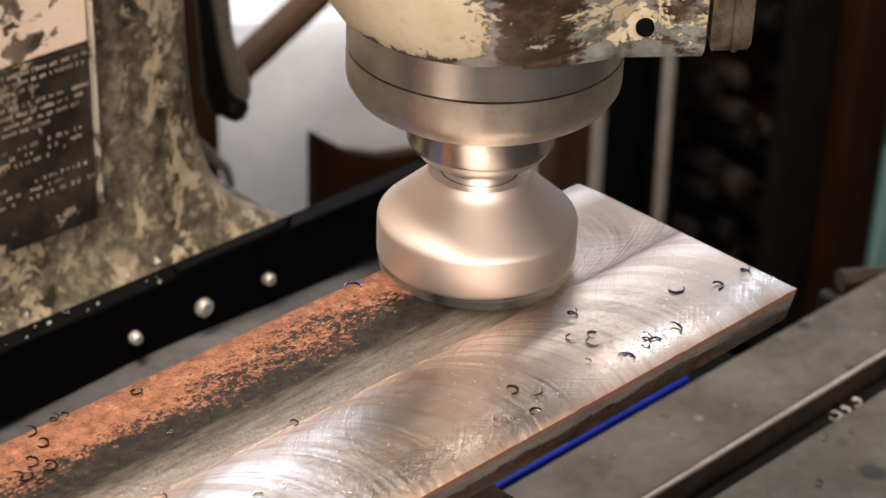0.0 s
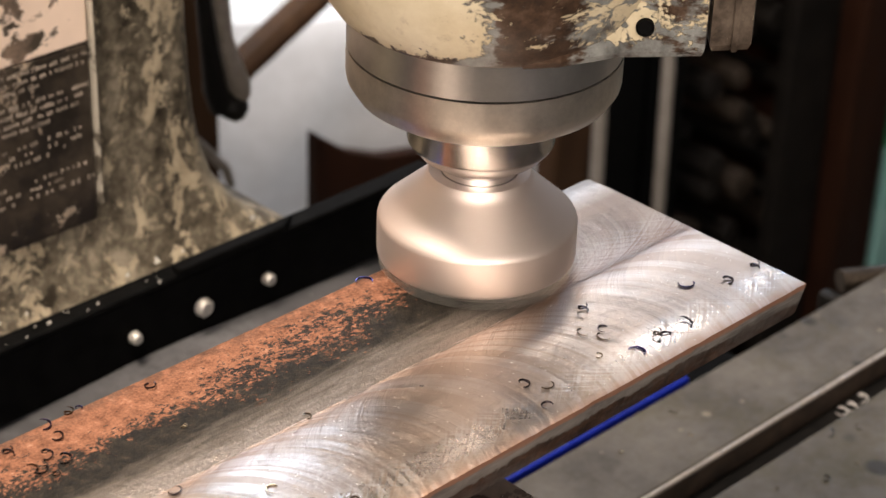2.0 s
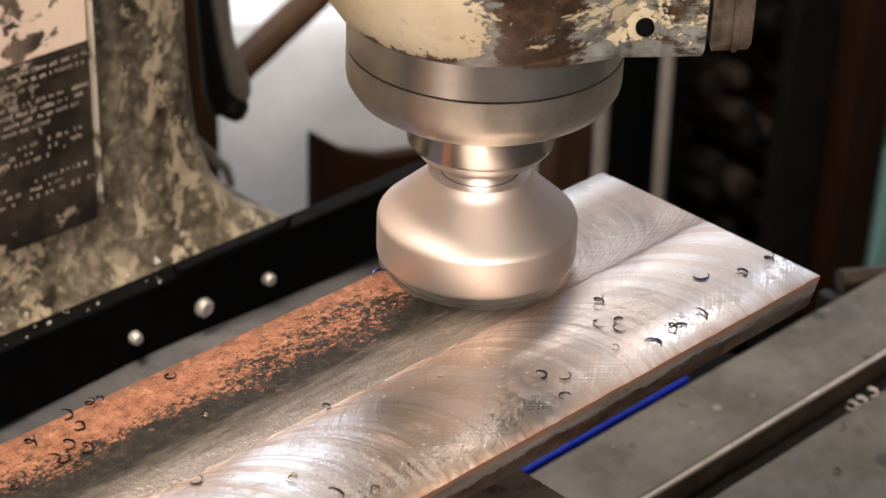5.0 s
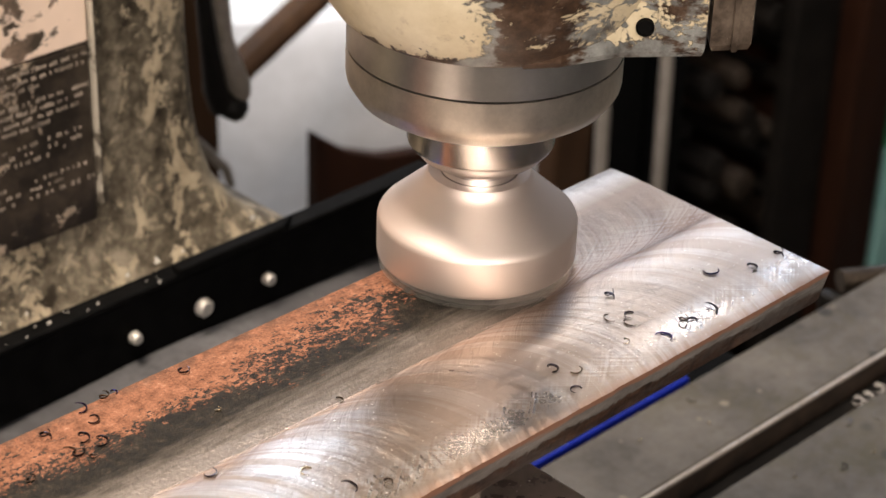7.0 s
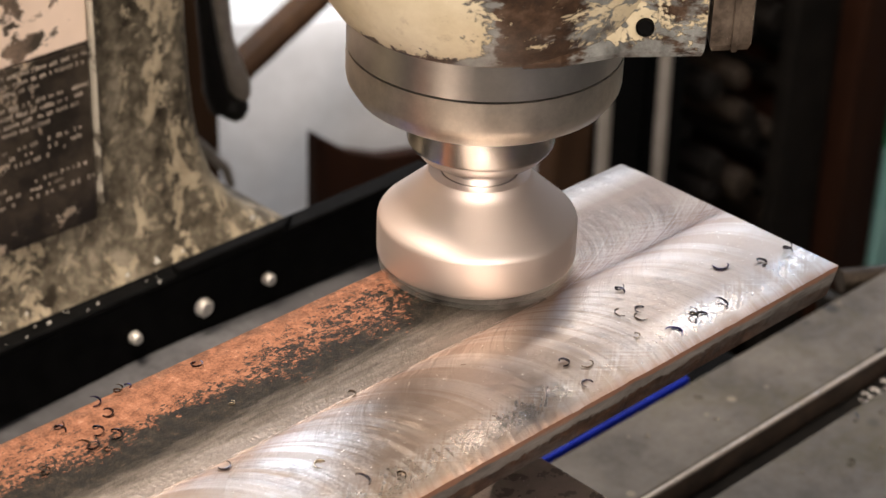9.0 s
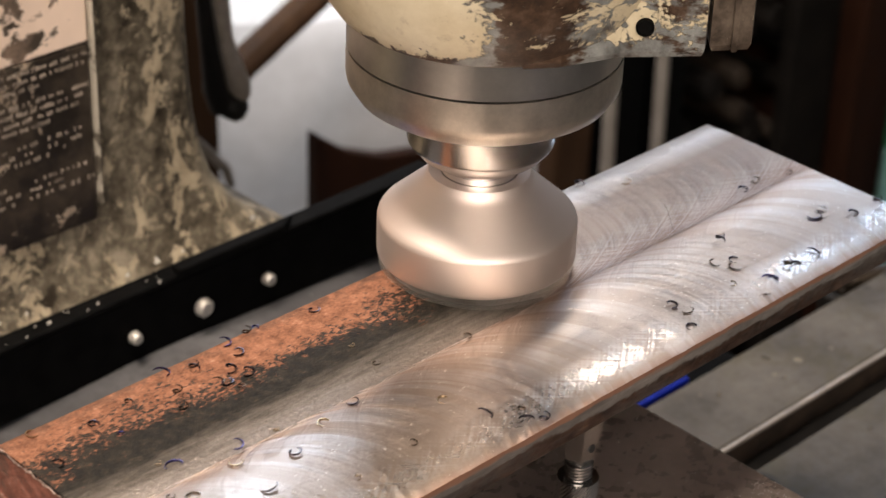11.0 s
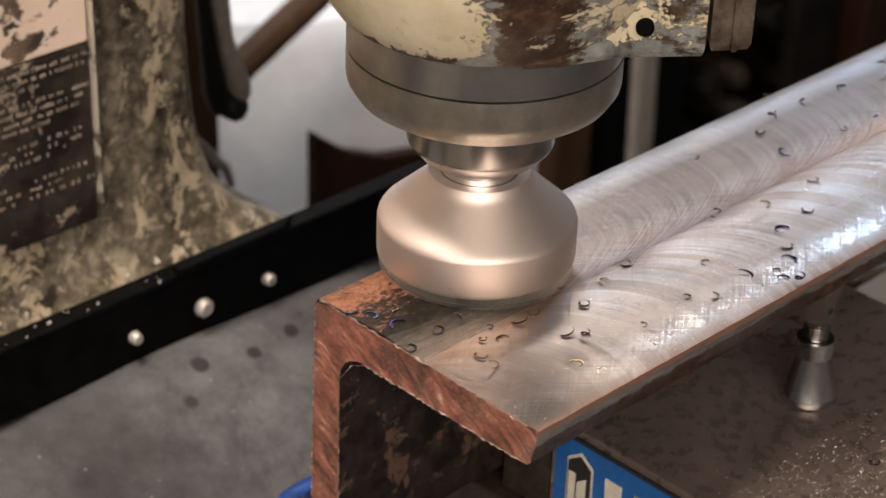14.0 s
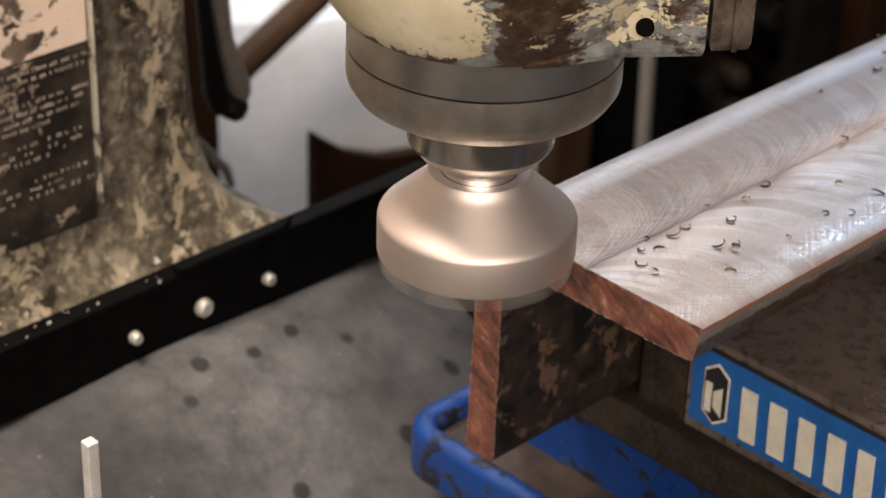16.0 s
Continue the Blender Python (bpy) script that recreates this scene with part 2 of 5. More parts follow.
def rusty_scale():
    """Hot-rolled skin: orange rust at the heel that breaks up over black mill scale."""
    n = Nodes("rusty_scale", rough=0.75)
    n.set("Specular IOR Level", 0.16)
    x, y, z = n.xyz()
    place = n.math("ADD", n.math("MULTIPLY", n.math("SUBTRACT", y, 0.0822), 26.0), n.math("MULTIPLY", n.math("SUBTRACT", n.noise(26, 3, 0.6, (0.5, 1, 1)), 0.5), 1.6))
    speck = n.math("SUBTRACT", n.noise(620, 5, 0.75, (0.7, 1, 1)), 0.5)
    rust = n.ramp(n.math("ADD", n.math("ADD", place, n.math("MULTIPLY", speck, 2.0)), 0.5), [(0.44, 0.0), (0.56, 1.0)])
    heel = n.math("MULTIPLY", n.math("SUBTRACT", y, 0.0925), 90.0, True)
    dark_heel = n.math("MULTIPLY", heel, n.ramp(n.noise(210, 5, 0.7), [(0.42, 0.0), (0.55, 1.0)]))
    orange = n.ramp(n.math("ADD", n.math("MULTIPLY", n.noise(260, 5, 0.7), 0.6), n.math("MULTIPLY", n.noise(1100, 3, 0.7), 0.4)), [(0.34, (0.060, 0.027, 0.016)), (0.46, (0.15, 0.066, 0.037)), (0.57, (0.225, 0.103, 0.060)), (0.70, (0.36, 0.21, 0.14))])
    black = n.ramp(n.math("ADD", n.math("MULTIPLY", n.noise(300, 5, 0.7), 0.55), n.math("MULTIPLY", n.noise(1400, 3, 0.75), 0.45)), [(0.42, (0.004, 0.0035, 0.003)), (0.56, (0.017, 0.014, 0.010)), (0.66, (0.06, 0.045, 0.03)), (0.76, (0.22, 0.17, 0.12))])
    tone = n.mix(dark_heel, n.mix(rust, black, orange), (0.055, 0.036, 0.026))
    streaky = n.math("ADD", n.math("MULTIPLY", n.noise(60, 5, 0.7, (0.3, 1.2, 1)), 0.7), n.math("MULTIPLY", n.noise(420, 4, 0.75, (0.15, 1, 1)), 0.75))
    wear = n.ramp(n.math("ADD", n.math("MULTIPLY", n.math("SUBTRACT", 0.0595, y), 44.0), streaky), [(0.35, 0.0), (0.62, 0.45), (1.0, 1.0)])
    n.set("Base Color", n.mix(wear, tone, n.mix(wear, (0.075, 0.064, 0.048), (0.255, 0.223, 0.196))))
    n.set("Metallic", n.math("MULTIPLY", wear, 0.9))
    n.set("Roughness", n.mix(wear, n.mix(rust, (0.55,) * 3, (0.85,) * 3), (0.36,) * 3))
    n.bump(n.math("ADD", n.noise(520, 4, 0.7), n.math("MULTIPLY", n.noise(1500, 2, 0.7), 0.5)), 0.00035)
    return n.mat


def toe_side():
    """Edge of the bar: grey rubbed steel above, brown rust with a ragged border below."""
    n = Nodes("rubbed_toe_steel", metal=0.35)
    x, y, z = n.xyz()
    ragged = n.math("ADD", n.math("MULTIPLY", z, 110.0), n.math("ADD", n.noise(70, 5, 0.7, (0.5, 1, 1)), n.math("MULTIPLY", n.noise(400, 4, 0.7), 0.4)))
    grey = n.ramp(n.noise(120, 5, 0.7, (0.25, 1, 1)), [(0.34, (0.11, 0.102, 0.097)), (0.66, (0.27, 0.255, 0.24))])
    brown = n.ramp(n.noise(150, 5, 0.75), [(0.35, (0.020, 0.013, 0.010)), (0.58, (0.085, 0.046, 0.030)), (0.72, (0.20, 0.12, 0.08))])
    brown = n.mix(n.ramp(n.noise(90, 5, 0.75, (0.2, 1, 1)), [(0.50, 0.0), (0.62, 0.8)]), brown, (0.11, 0.10, 0.095))
    scratch = n.ramp(n.noise(600, 3, 0.7, (0.06, 1, 1)), [(0.56, 0.0), (0.66, 0.6)])
    grey = n.mix(scratch, grey, (0.34, 0.33, 0.32))
    arris = n.ramp(n.math("ADD", n.math("MULTIPLY", z, 300.0), n.math("MULTIPLY", n.noise(150, 4, 0.7, (0.4, 1, 1)), 1.6)), [(0.0, 0.0), (0.35, 1.0)])
    n.set("Base Color", n.mix(n.math("MULTIPLY", arris, 0.8), n.mix(n.ramp(ragged, [(0.0, 0.0), (0.10, 1.0)]), brown, grey), (0.36, 0.17, 0.10)))
    n.set("Roughness", n.ramp(n.noise(220, 4), [(0.3, 0.34), (0.7, 0.6)]))
    n.bump(n.noise(300, 4, 0.7), 0.0002)
    return n.mat


def sawn_red():
    """Saw-cut end with red primer and rust, slanting saw lines."""
    n = Nodes("sawn_red", rough=0.7)
    x, y, z = n.xyz()
    across = n.math("ADD", n.math("SUBTRACT", z, n.math("MULTIPLY", y, 0.65)), n.math("MULTIPLY", n.noise(45, 3), 0.008))
    along = n.math("MULTIPLY", n.math("ADD", y, n.math("MULTIPLY", z, 0.65)), 0.22)
    cut = n.vector(x, along, across)
    strokes = n.noise_at(cut, 430, 4, 0.7)
    saw = n.math("ADD", n.math("MULTIPLY", n.noise_at(cut, 150, 3, 0.65), 0.5), n.math("MULTIPLY", strokes, 0.5))
    blot = n.noise(85, 6, 0.75)
    fac = n.math("ADD", n.math("MULTIPLY", saw, 0.6), n.math("MULTIPLY", blot, 0.4))
    red = n.ramp(fac, [(0.38, (0.030, 0.020, 0.016)), (0.45, (0.125, 0.052, 0.037)), (0.52, (0.25, 0.092, 0.062)), (0.57, (0.35, 0.145, 0.102)), (0.63, (0.52, 0.40, 0.34))])
    grey = n.ramp(n.noise(70, 6, 0.75), [(0.50, 0.0), (0.62, 0.5)])
    n.set("Base Color", n.mix(grey, red, (0.12, 0.095, 0.075)))
    n.set("Roughness", n.ramp(strokes, [(0.3, 0.45), (0.7, 0.8)]))
    n.bump(fac, 0.0022)
    return n.mat


def table_iron():
    """Scraped cast iron with oil stains, old swarf spots and olive grime."""
    n = Nodes("ground_table_iron", metal=0.1)
    n.set("Specular IOR Level", 0.35)
    tone = n.ramp(n.noise(26, 6, 0.7), [(0.34, (0.052, 0.046, 0.038)), (0.64, (0.108, 0.098, 0.084))])
    olive = n.ramp(n.noise(14, 5, 0.7), [(0.52, 0.0), (0.68, 0.7)])
    tone = n.mix(olive, tone, (0.060, 0.052, 0.026))
    pale = n.math("MULTIPLY", n.spots(75, 0.22), 0.8)
    n.set("Base Color", n.mix(n.math("MULTIPLY", n.spots(31, 0.24), 0.8), n.mix(pale, tone, (0.20, 0.17, 0.13)), (0.012, 0.010, 0.009)))
    n.set("Roughness", n.ramp(n.noise(190, 4), [(0.3, 0.38), (0.7, 0.6)]))
    n.bump(n.noise(420, 4), 0.00008)
    return n.mat


def dusty_sheet():
    n = Nodes("dusty_rubber_sheet")
    n.set("Specular IOR Level", 0.4)
    tone = n.ramp(n.math("ADD", n.math("MULTIPLY", n.noise(9, 4, 0.6), 0.75), n.math("MULTIPLY", n.noise(90, 5, 0.75), 0.25)), [(0.36, (0.012, 0.012, 0.0125)), (0.50, (0.034, 0.034, 0.036)), (0.64, (0.085, 0.085, 0.089))])
    dust = n.math("MULTIPLY", n.spots(140, 0.16), 0.5)
    x, y, z = n.xyz()
    # lighter stretch along x: the sheet's brighter lit area put into its colour
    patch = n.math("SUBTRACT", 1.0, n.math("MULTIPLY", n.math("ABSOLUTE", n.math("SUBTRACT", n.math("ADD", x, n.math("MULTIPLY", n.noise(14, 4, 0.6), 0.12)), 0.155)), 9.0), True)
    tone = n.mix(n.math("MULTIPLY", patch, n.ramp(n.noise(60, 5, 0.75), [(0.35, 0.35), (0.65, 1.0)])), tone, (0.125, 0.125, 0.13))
    tone = n.mix(dust, tone, (0.26, 0.25, 0.24))
    n.set("Base Color", n.mix(n.math("MULTIPLY", n.spots(44, 0.31), 0.85), tone, (0.012, 0.012, 0.012)))
    n.set("Roughness", n.ramp(n.noise(70, 4), [(0.3, 0.4), (0.7, 0.62)]))
    n.bump(n.noise(110, 4), 0.0004)
    return n.mat


M = dict(
    milled=milled_steel(), scale=rusty_scale(), sawn=sawn_red(),
    leg=flaked_paint("scaled_iron", (0.15, 0.085, 0.055), (0.006, 0.005, 0.0045), (0.040, 0.027, 0.020), 0.555, 48, 0.5),
    dark_iron=grainy("dark_rolled_iron", (0.022, 0.019, 0.017), (0.20, 0.125, 0.085), 55, (0.35, 0.7), 0.2, 0.0003),
    toe=toe_side(),
    cutter=turned_steel("satin_cutter_steel", (0.84, 0.735, 0.675), 0.50, 700, 0.0, 0.00002, 0.08),
    collar=turned_steel("collar_steel", (0.70, 0.67, 0.64), 0.2, 1500, 0.1, 0.000002, 0.04),
    polished=turned_steel("polished_arbor", (0.8, 0.8, 0.8), 0.12, 900),
    nose=turned_steel("spindle_nose_steel", (0.86, 0.84, 0.80), 0.27, 1400, 0.15, 0.0000015, 0.03),
    nose_low=turned_steel("stained_nose_ring", (0.78, 0.73, 0.65), 0.36, 900, 0.3, 0.000004, 0.06),
    cream=head_paint(),
    lug=flaked_paint("chipped_head_enamel", (0.50, 0.44, 0.32), (0.03, 0.02, 0.013), (0.13, 0.10, 0.075), 0.585, 50),
    olive=column_paint(),
    plate=flaked_paint("rubbed_plate", (0.40, 0.32, 0.24), (0.014, 0.011, 0.008), (0.05, 0.039, 0.028), 0.585, 26, 0.4),
    plate_head=flaked_paint("flaked_pink_cream", (0.80, 0.64, 0.52), (0.05, 0.04, 0.03), (0.22, 0.16, 0.12), 0.44, 30, 0.4),
    print=grainy("worn_plate_print", (0.03, 0.024, 0.018), (0.34, 0.29, 0.24), 160),
    black_rubber=grainy("black_rubber", (0.001, 0.001, 0.001), (0.004, 0.004, 0.004), 90, (0.55, 0.75), gloss=0.06),
    sheet=dusty_sheet(),
    table=table_iron(),
    table_edge=grainy("bright_table_edge", (0.40, 0.365, 0.325), (0.58, 0.53, 0.47), 60, (0.25, 0.4), 0.6, 0.0001),
    rim_paint=flaked_paint("worn_pale_rim", (0.42, 0.38, 0.31), (0.06, 0.05, 0.038), (0.16, 0.14, 0.11), 0.50, 70, 0.4),
    jaw=grainy("ground_jaw_steel", (0.14, 0.108, 0.094), (0.28, 0.226, 0.200), 36, (0.22, 0.38), 0.52, 0.00006, 5),
    bed=grainy("oily_bed_steel", (0.030, 0.024, 0.018), (0.10, 0.080, 0.062), 50, (0.28, 0.45), 0.7, 0.0001),
    blue=flaked_paint("chipped_blue_enamel", (0.005, 0.040, 0.20), (0.012, 0.010, 0.009), (0.012, 0.018, 0.05), 0.455, 50, 0.4),
    dirt=grainy("oily_dirt", (0.008, 0.006, 0.005), (0.05, 0.034, 0.024), 90, (0.4, 0.7), 0, 0.0006),
    deep_blue=grainy("deep_blue", (0.002, 0.008, 0.16), (0.004, 0.016, 0.26), 60, (0.4, 0.6), gloss=0.2),
    label_blue=grainy("blue_label", (0.006, 0.085, 0.32), (0.012, 0.13, 0.42), 60, (0.3, 0.4)),
    cream_print=grainy("cream_print", (0.62, 0.58, 0.48), (0.76, 0.72, 0.62), 80),
    black=grainy("black_print", (0.008, 0.008, 0.008), (0.02, 0.02, 0.02), 120),
    jack=turned_steel("turned_jack_steel", (0.60, 0.59, 0.58), 0.17, 1000, 0.2, 0.00003),
    jack_cap=turned_steel("ground_cap_steel", (0.78, 0.76, 0.73), 0.2, 600),
    bolt=grainy("zinc_bolt", (0.40, 0.38, 0.34), (0.72, 0.70, 0.64), 200, (0.3, 0.5), 0.5),
    pale_zinc=grainy("pale_zinc", (0.62, 0.60, 0.57), (0.82, 0.80, 0.77), 120, (0.3, 0.45), 0.3),
    burr=grainy("pale_burr", (0.14, 0.08, 0.06), (0.42, 0.33, 0.28), 300, (0.4, 0.6), 0.4),
    chrome=turned_steel("chrome", (0.85, 0.84, 0.82), 0.1, 200),
    black_paint=grainy("black_gloss", (0.004, 0.004, 0.004), (0.012, 0.011, 0.010), 60, (0.4, 0.55), gloss=0.25),
    wall=grainy("limewashed_wall", (0.49, 0.485, 0.485), (0.61, 0.605, 0.61), 5, (0.8, 0.95), 0, 0.0005),
    wood=grainy("brown_wood", (0.028, 0.014, 0.007), (0.085, 0.044, 0.022), 12, (0.5, 0.7), 0, 0.0003, 6, (1, 1, 0.2), 0.15),
    dark_wood=grainy("dark_oiled_wood", (0.010, 0.0035, 0.0018), (0.034, 0.0125, 0.006), 12, (0.5, 0.7), 0, 0.0003, 6, (1, 1, 0.2), 0.15),
    # nearly black rack colours, the rack's deep shade is put into them
    shade=grainy("shaded_steel_rack", (0.003, 0.0025, 0.002), (0.014, 0.011, 0.009), 18, (0.6, 0.85), gloss=0.15),
    shade_rust=grainy("shaded_rusty_offcut", (0.008, 0.006, 0.004), (0.050, 0.036, 0.026), 40, (0.5, 0.8), gloss=0.15),
    bar=grainy("pale_steel_bar", (0.28, 0.25, 0.215), (0.42, 0.38, 0.34), 20, (0.3, 0.5), 0.3),
    teal=grainy("teal_enamel", (0.16, 0.38, 0.36), (0.30, 0.52, 0.50), 8, (0.4, 0.6)),
    green=grainy("green_enamel", (0.02, 0.20, 0.09), (0.05, 0.30, 0.15), 8, (0.4, 0.6)),
    floor=grainy("oily_concrete", (0.09, 0.085, 0.08), (0.24, 0.23, 0.21), 6, (0.6, 0.9), 0, 0.001),
    bristle=grainy("black_bristle", (0.001, 0.001, 0.001), (0.005, 0.0045, 0.004), 400, (0.4, 0.6), gloss=0.15),
    ferrule=flaked_paint("rusted_ferrule", (0.13, 0.12, 0.11), (0.05, 0.04, 0.032), (0.24, 0.13, 0.08), 0.47, 45, 0.25),
    pine=grainy("varnished_pine", (0.55, 0.40, 0.19), (0.74, 0.58, 0.33), 30, (0.3, 0.45), 0, 0.0002, 5, (1, 0.2, 1)),
)


def chip_steel(name, colour, rough):
    n = Nodes(name, metal=1.0, rough=rough)
    n.set("Base Color", n.ramp(n.noise(700, 2), [(0.35, tuple(c * 0.5 for c in colour)), (0.65, colour)]))
    return n.mat


CHIP = [chip_steel("blued_chip", (0.10, 0.09, 0.11), 0.2), chip_steel("brown_chip", (0.15, 0.115, 0.085), 0.25), chip_steel("straw_chip", (0.55, 0.45, 0.30), 0.25),
        chip_steel("violet_chip", (0.075, 0.07, 0.20), 0.22)]

# ---- building helpers ----


def mesh_of(name, bm, material, smooth=False):
    mesh = bpy.data.meshes.new(name)
    bm.normal_update()
    bm.to_mesh(mesh)
    bm.free()
    for m in material if isinstance(material, (list, tuple)) else [material]:
        mesh.materials.append(m)
    for p in mesh.polygons:
        p.use_smooth = bool(smooth)
    if smooth:
        mesh.set_sharp_from_angle(angle=radians(smooth if smooth > 1 else 35))
    return mesh


def part(name, bm, material, parent=None, label="", smooth=False):
    ob = new(name, mesh_of(name, bm, material, smooth))
    if parent is not None:
        ob.parent = parent
    return tagged(ob, label)


def thing(name, label, category, group="", kind=""):
    return tagged(new(name), label, category, group, kind)


def block(x0, x1, y0, y1, z0, z1, bevel=0.0, segments=2, bm=None):
    bm2 = bmesh.new()
    bmesh.ops.create_cube(bm2, size=1)
    bmesh.ops.transform(bm2, verts=bm2.verts, matrix=Matrix.Translation(((x0 + x1) / 2, (y0 + y1) / 2, (z0 + z1) / 2)) @ Matrix.Diagonal((x1 - x0, y1 - y0, z1 - z0, 1)))
    if bevel:
        bmesh.ops.bevel(bm2, geom=bm2.edges[:], offset=bevel, segments=segments, profile=0.5, affect="EDGES")
    return bm2


def moved(bm, m):
    bmesh.ops.transform(bm, verts=bm.verts, matrix=m)
    return bm


def joined(*bms):
    out = bmesh.new()
    for b in bms:
        mesh = bpy.data.meshes.new("tmp")
        b.to_mesh(mesh)
        b.free()
        out.from_mesh(mesh)
        bpy.data.meshes.remove(mesh)
    return out


def lathe(profile, steps=96):
    """A solid of revolution round z from (radius, height) pairs."""
    bm = bmesh.new()
    rings = []
    for r, z in profile:
        if r < 1e-6:
            rings.append([bm.verts.new((0, 0, z))])
        else:
            rings.append([bm.verts.new((r * math.cos(2 * math.pi * i / steps), r * math.sin(2 * math.pi * i / steps), z)) for i in range(steps)])
    for a, b in zip(rings, rings[1:]):
        for i in range(steps):
            j = (i + 1) % steps
            vs = [a[i % len(a)], a[j % len(a)], b[j % len(b)], b[i % len(b)]]
            vs = list(dict.fromkeys(vs))
            if len(vs) > 2:
                bm.faces.new(vs)
    bmesh.ops.recalc_face_normals(bm, faces=bm.faces)
    return bm


def prism(outline, z0, z1, bevel=0.0, segments=2):
    """An upright solid on a closed outline of (x, y)."""
    bm = bmesh.new()
    low = [bm.verts.new((x, y, z0)) for x, y in outline]
    high = [bm.verts.new((x, y, z1)) for x, y in outline]
    n = len(outline)
    bm.faces.new(low[::-1])
    bm.faces.new(high)
    for i in range(n):
        bm.faces.new((low[i], low[(i + 1) % n], high[(i + 1) % n], high[i]))
    bmesh.ops.recalc_face_normals(bm, faces=bm.faces)
    if bevel:
        es = [e for e in bm.edges if abs(e.verts[0].co.z - e.verts[1].co.z) < 1e-7]
        bmesh.ops.bevel(bm, geom=es, offset=bevel, segments=segments, profile=0.5, affect="EDGES")
    return bm


def tube(points, radius, sides=8, flat=1.0):
    """A round bar along points; radius may be a list."""
    bm = bmesh.new()
    pts = [Vector(p) for p in points]
    rad = radius if isinstance(radius, (list, tuple)) else [radius] * len(pts)
    rings = []
    for i, p in enumerate(pts):
        d = (pts[min(i + 1, len(pts) - 1)] - pts[max(i - 1, 0)]).normalized()
        side = d.cross(Vector((0.13, 0.21, 1))).normalized()
        up = side.cross(d)
        rings.append([bm.verts.new(p + rad[i] * (side * math.cos(a) * flat + up * math.sin(a))) for a in [2 * math.pi * k / sides for k in range(sides)]])
    for a, b in zip(rings, rings[1:]):
        for k in range(sides):
            bm.faces.new((a[k], a[(k + 1) % sides], b[(k + 1) % sides], b[k]))
    bm.faces.new(rings[0][::-1])
    bm.faces.new(rings[-1])
    bmesh.ops.recalc_face_normals(bm, faces=bm.faces)
    return bm


# ---- feed of the table ----
def feed(t):
    if t <= 9.85:
        return -0.2031 + 0.00256 * t
    return -0.1779 + 0.0413 * (t - 9.85) - (0.0016 * max(0.0, t - 15.7) / 0.3)


def cross(t):
    return 0.0044 * min(1.0, max(0.0, t - 15.68) / 0.32)


FEED_TIMES = [0, 2, 4, 6, 8, 9, 9.5, 9.7, 9.8, 9.85, 9.9, 10.0, 10.2, 10.6, 11.3, 12, 13, 14, 15, 15.4, 15.6, 15.7, 15.8, 15.9, 16]


def ride(ob, x=0.0, y=0.0, z=0.0, turn=(0, 0, 0)):
    walk(ob, [(t, pose(x + feed(t), y + cross(t), z, *turn)) for t in FEED_TIMES])


RIDERS = []

# ---- setting ----
FLOOR_Z, TABLE_Z = -1.18, -0.180
for nm, b, m in (("floor", block(-3, 3, -3, 2.2, FLOOR_Z - 0.1, FLOOR_Z), "floor"), ("wall_back", block(-3, 3, 1.25, 1.4, FLOOR_Z, 2.0), "wall"),
                 ("wall_east", block(3, 3.15, -3, 2.2, FLOOR_Z, 2.0), "wall"), ("wall_west", block(-3.15, -3, -3, 2.2, FLOOR_Z, 2.0), "wall"),
                 ("wall_front", block(-3, 3, -3.15, -3, FLOOR_Z, 2.0), "wall"), ("ceiling", block(-3, 3, -3, 2.2, 2.0, 2.1), "wall")):
    tagged(part(nm, b, M[m]), {"floor": "oily grey concrete workshop floor", "ceiling": "plain pale workshop ceiling"}.get(nm, "pale limewashed workshop wall"), nm.split("_")[0], kind="structure")

# ---- machine column and way cover ----


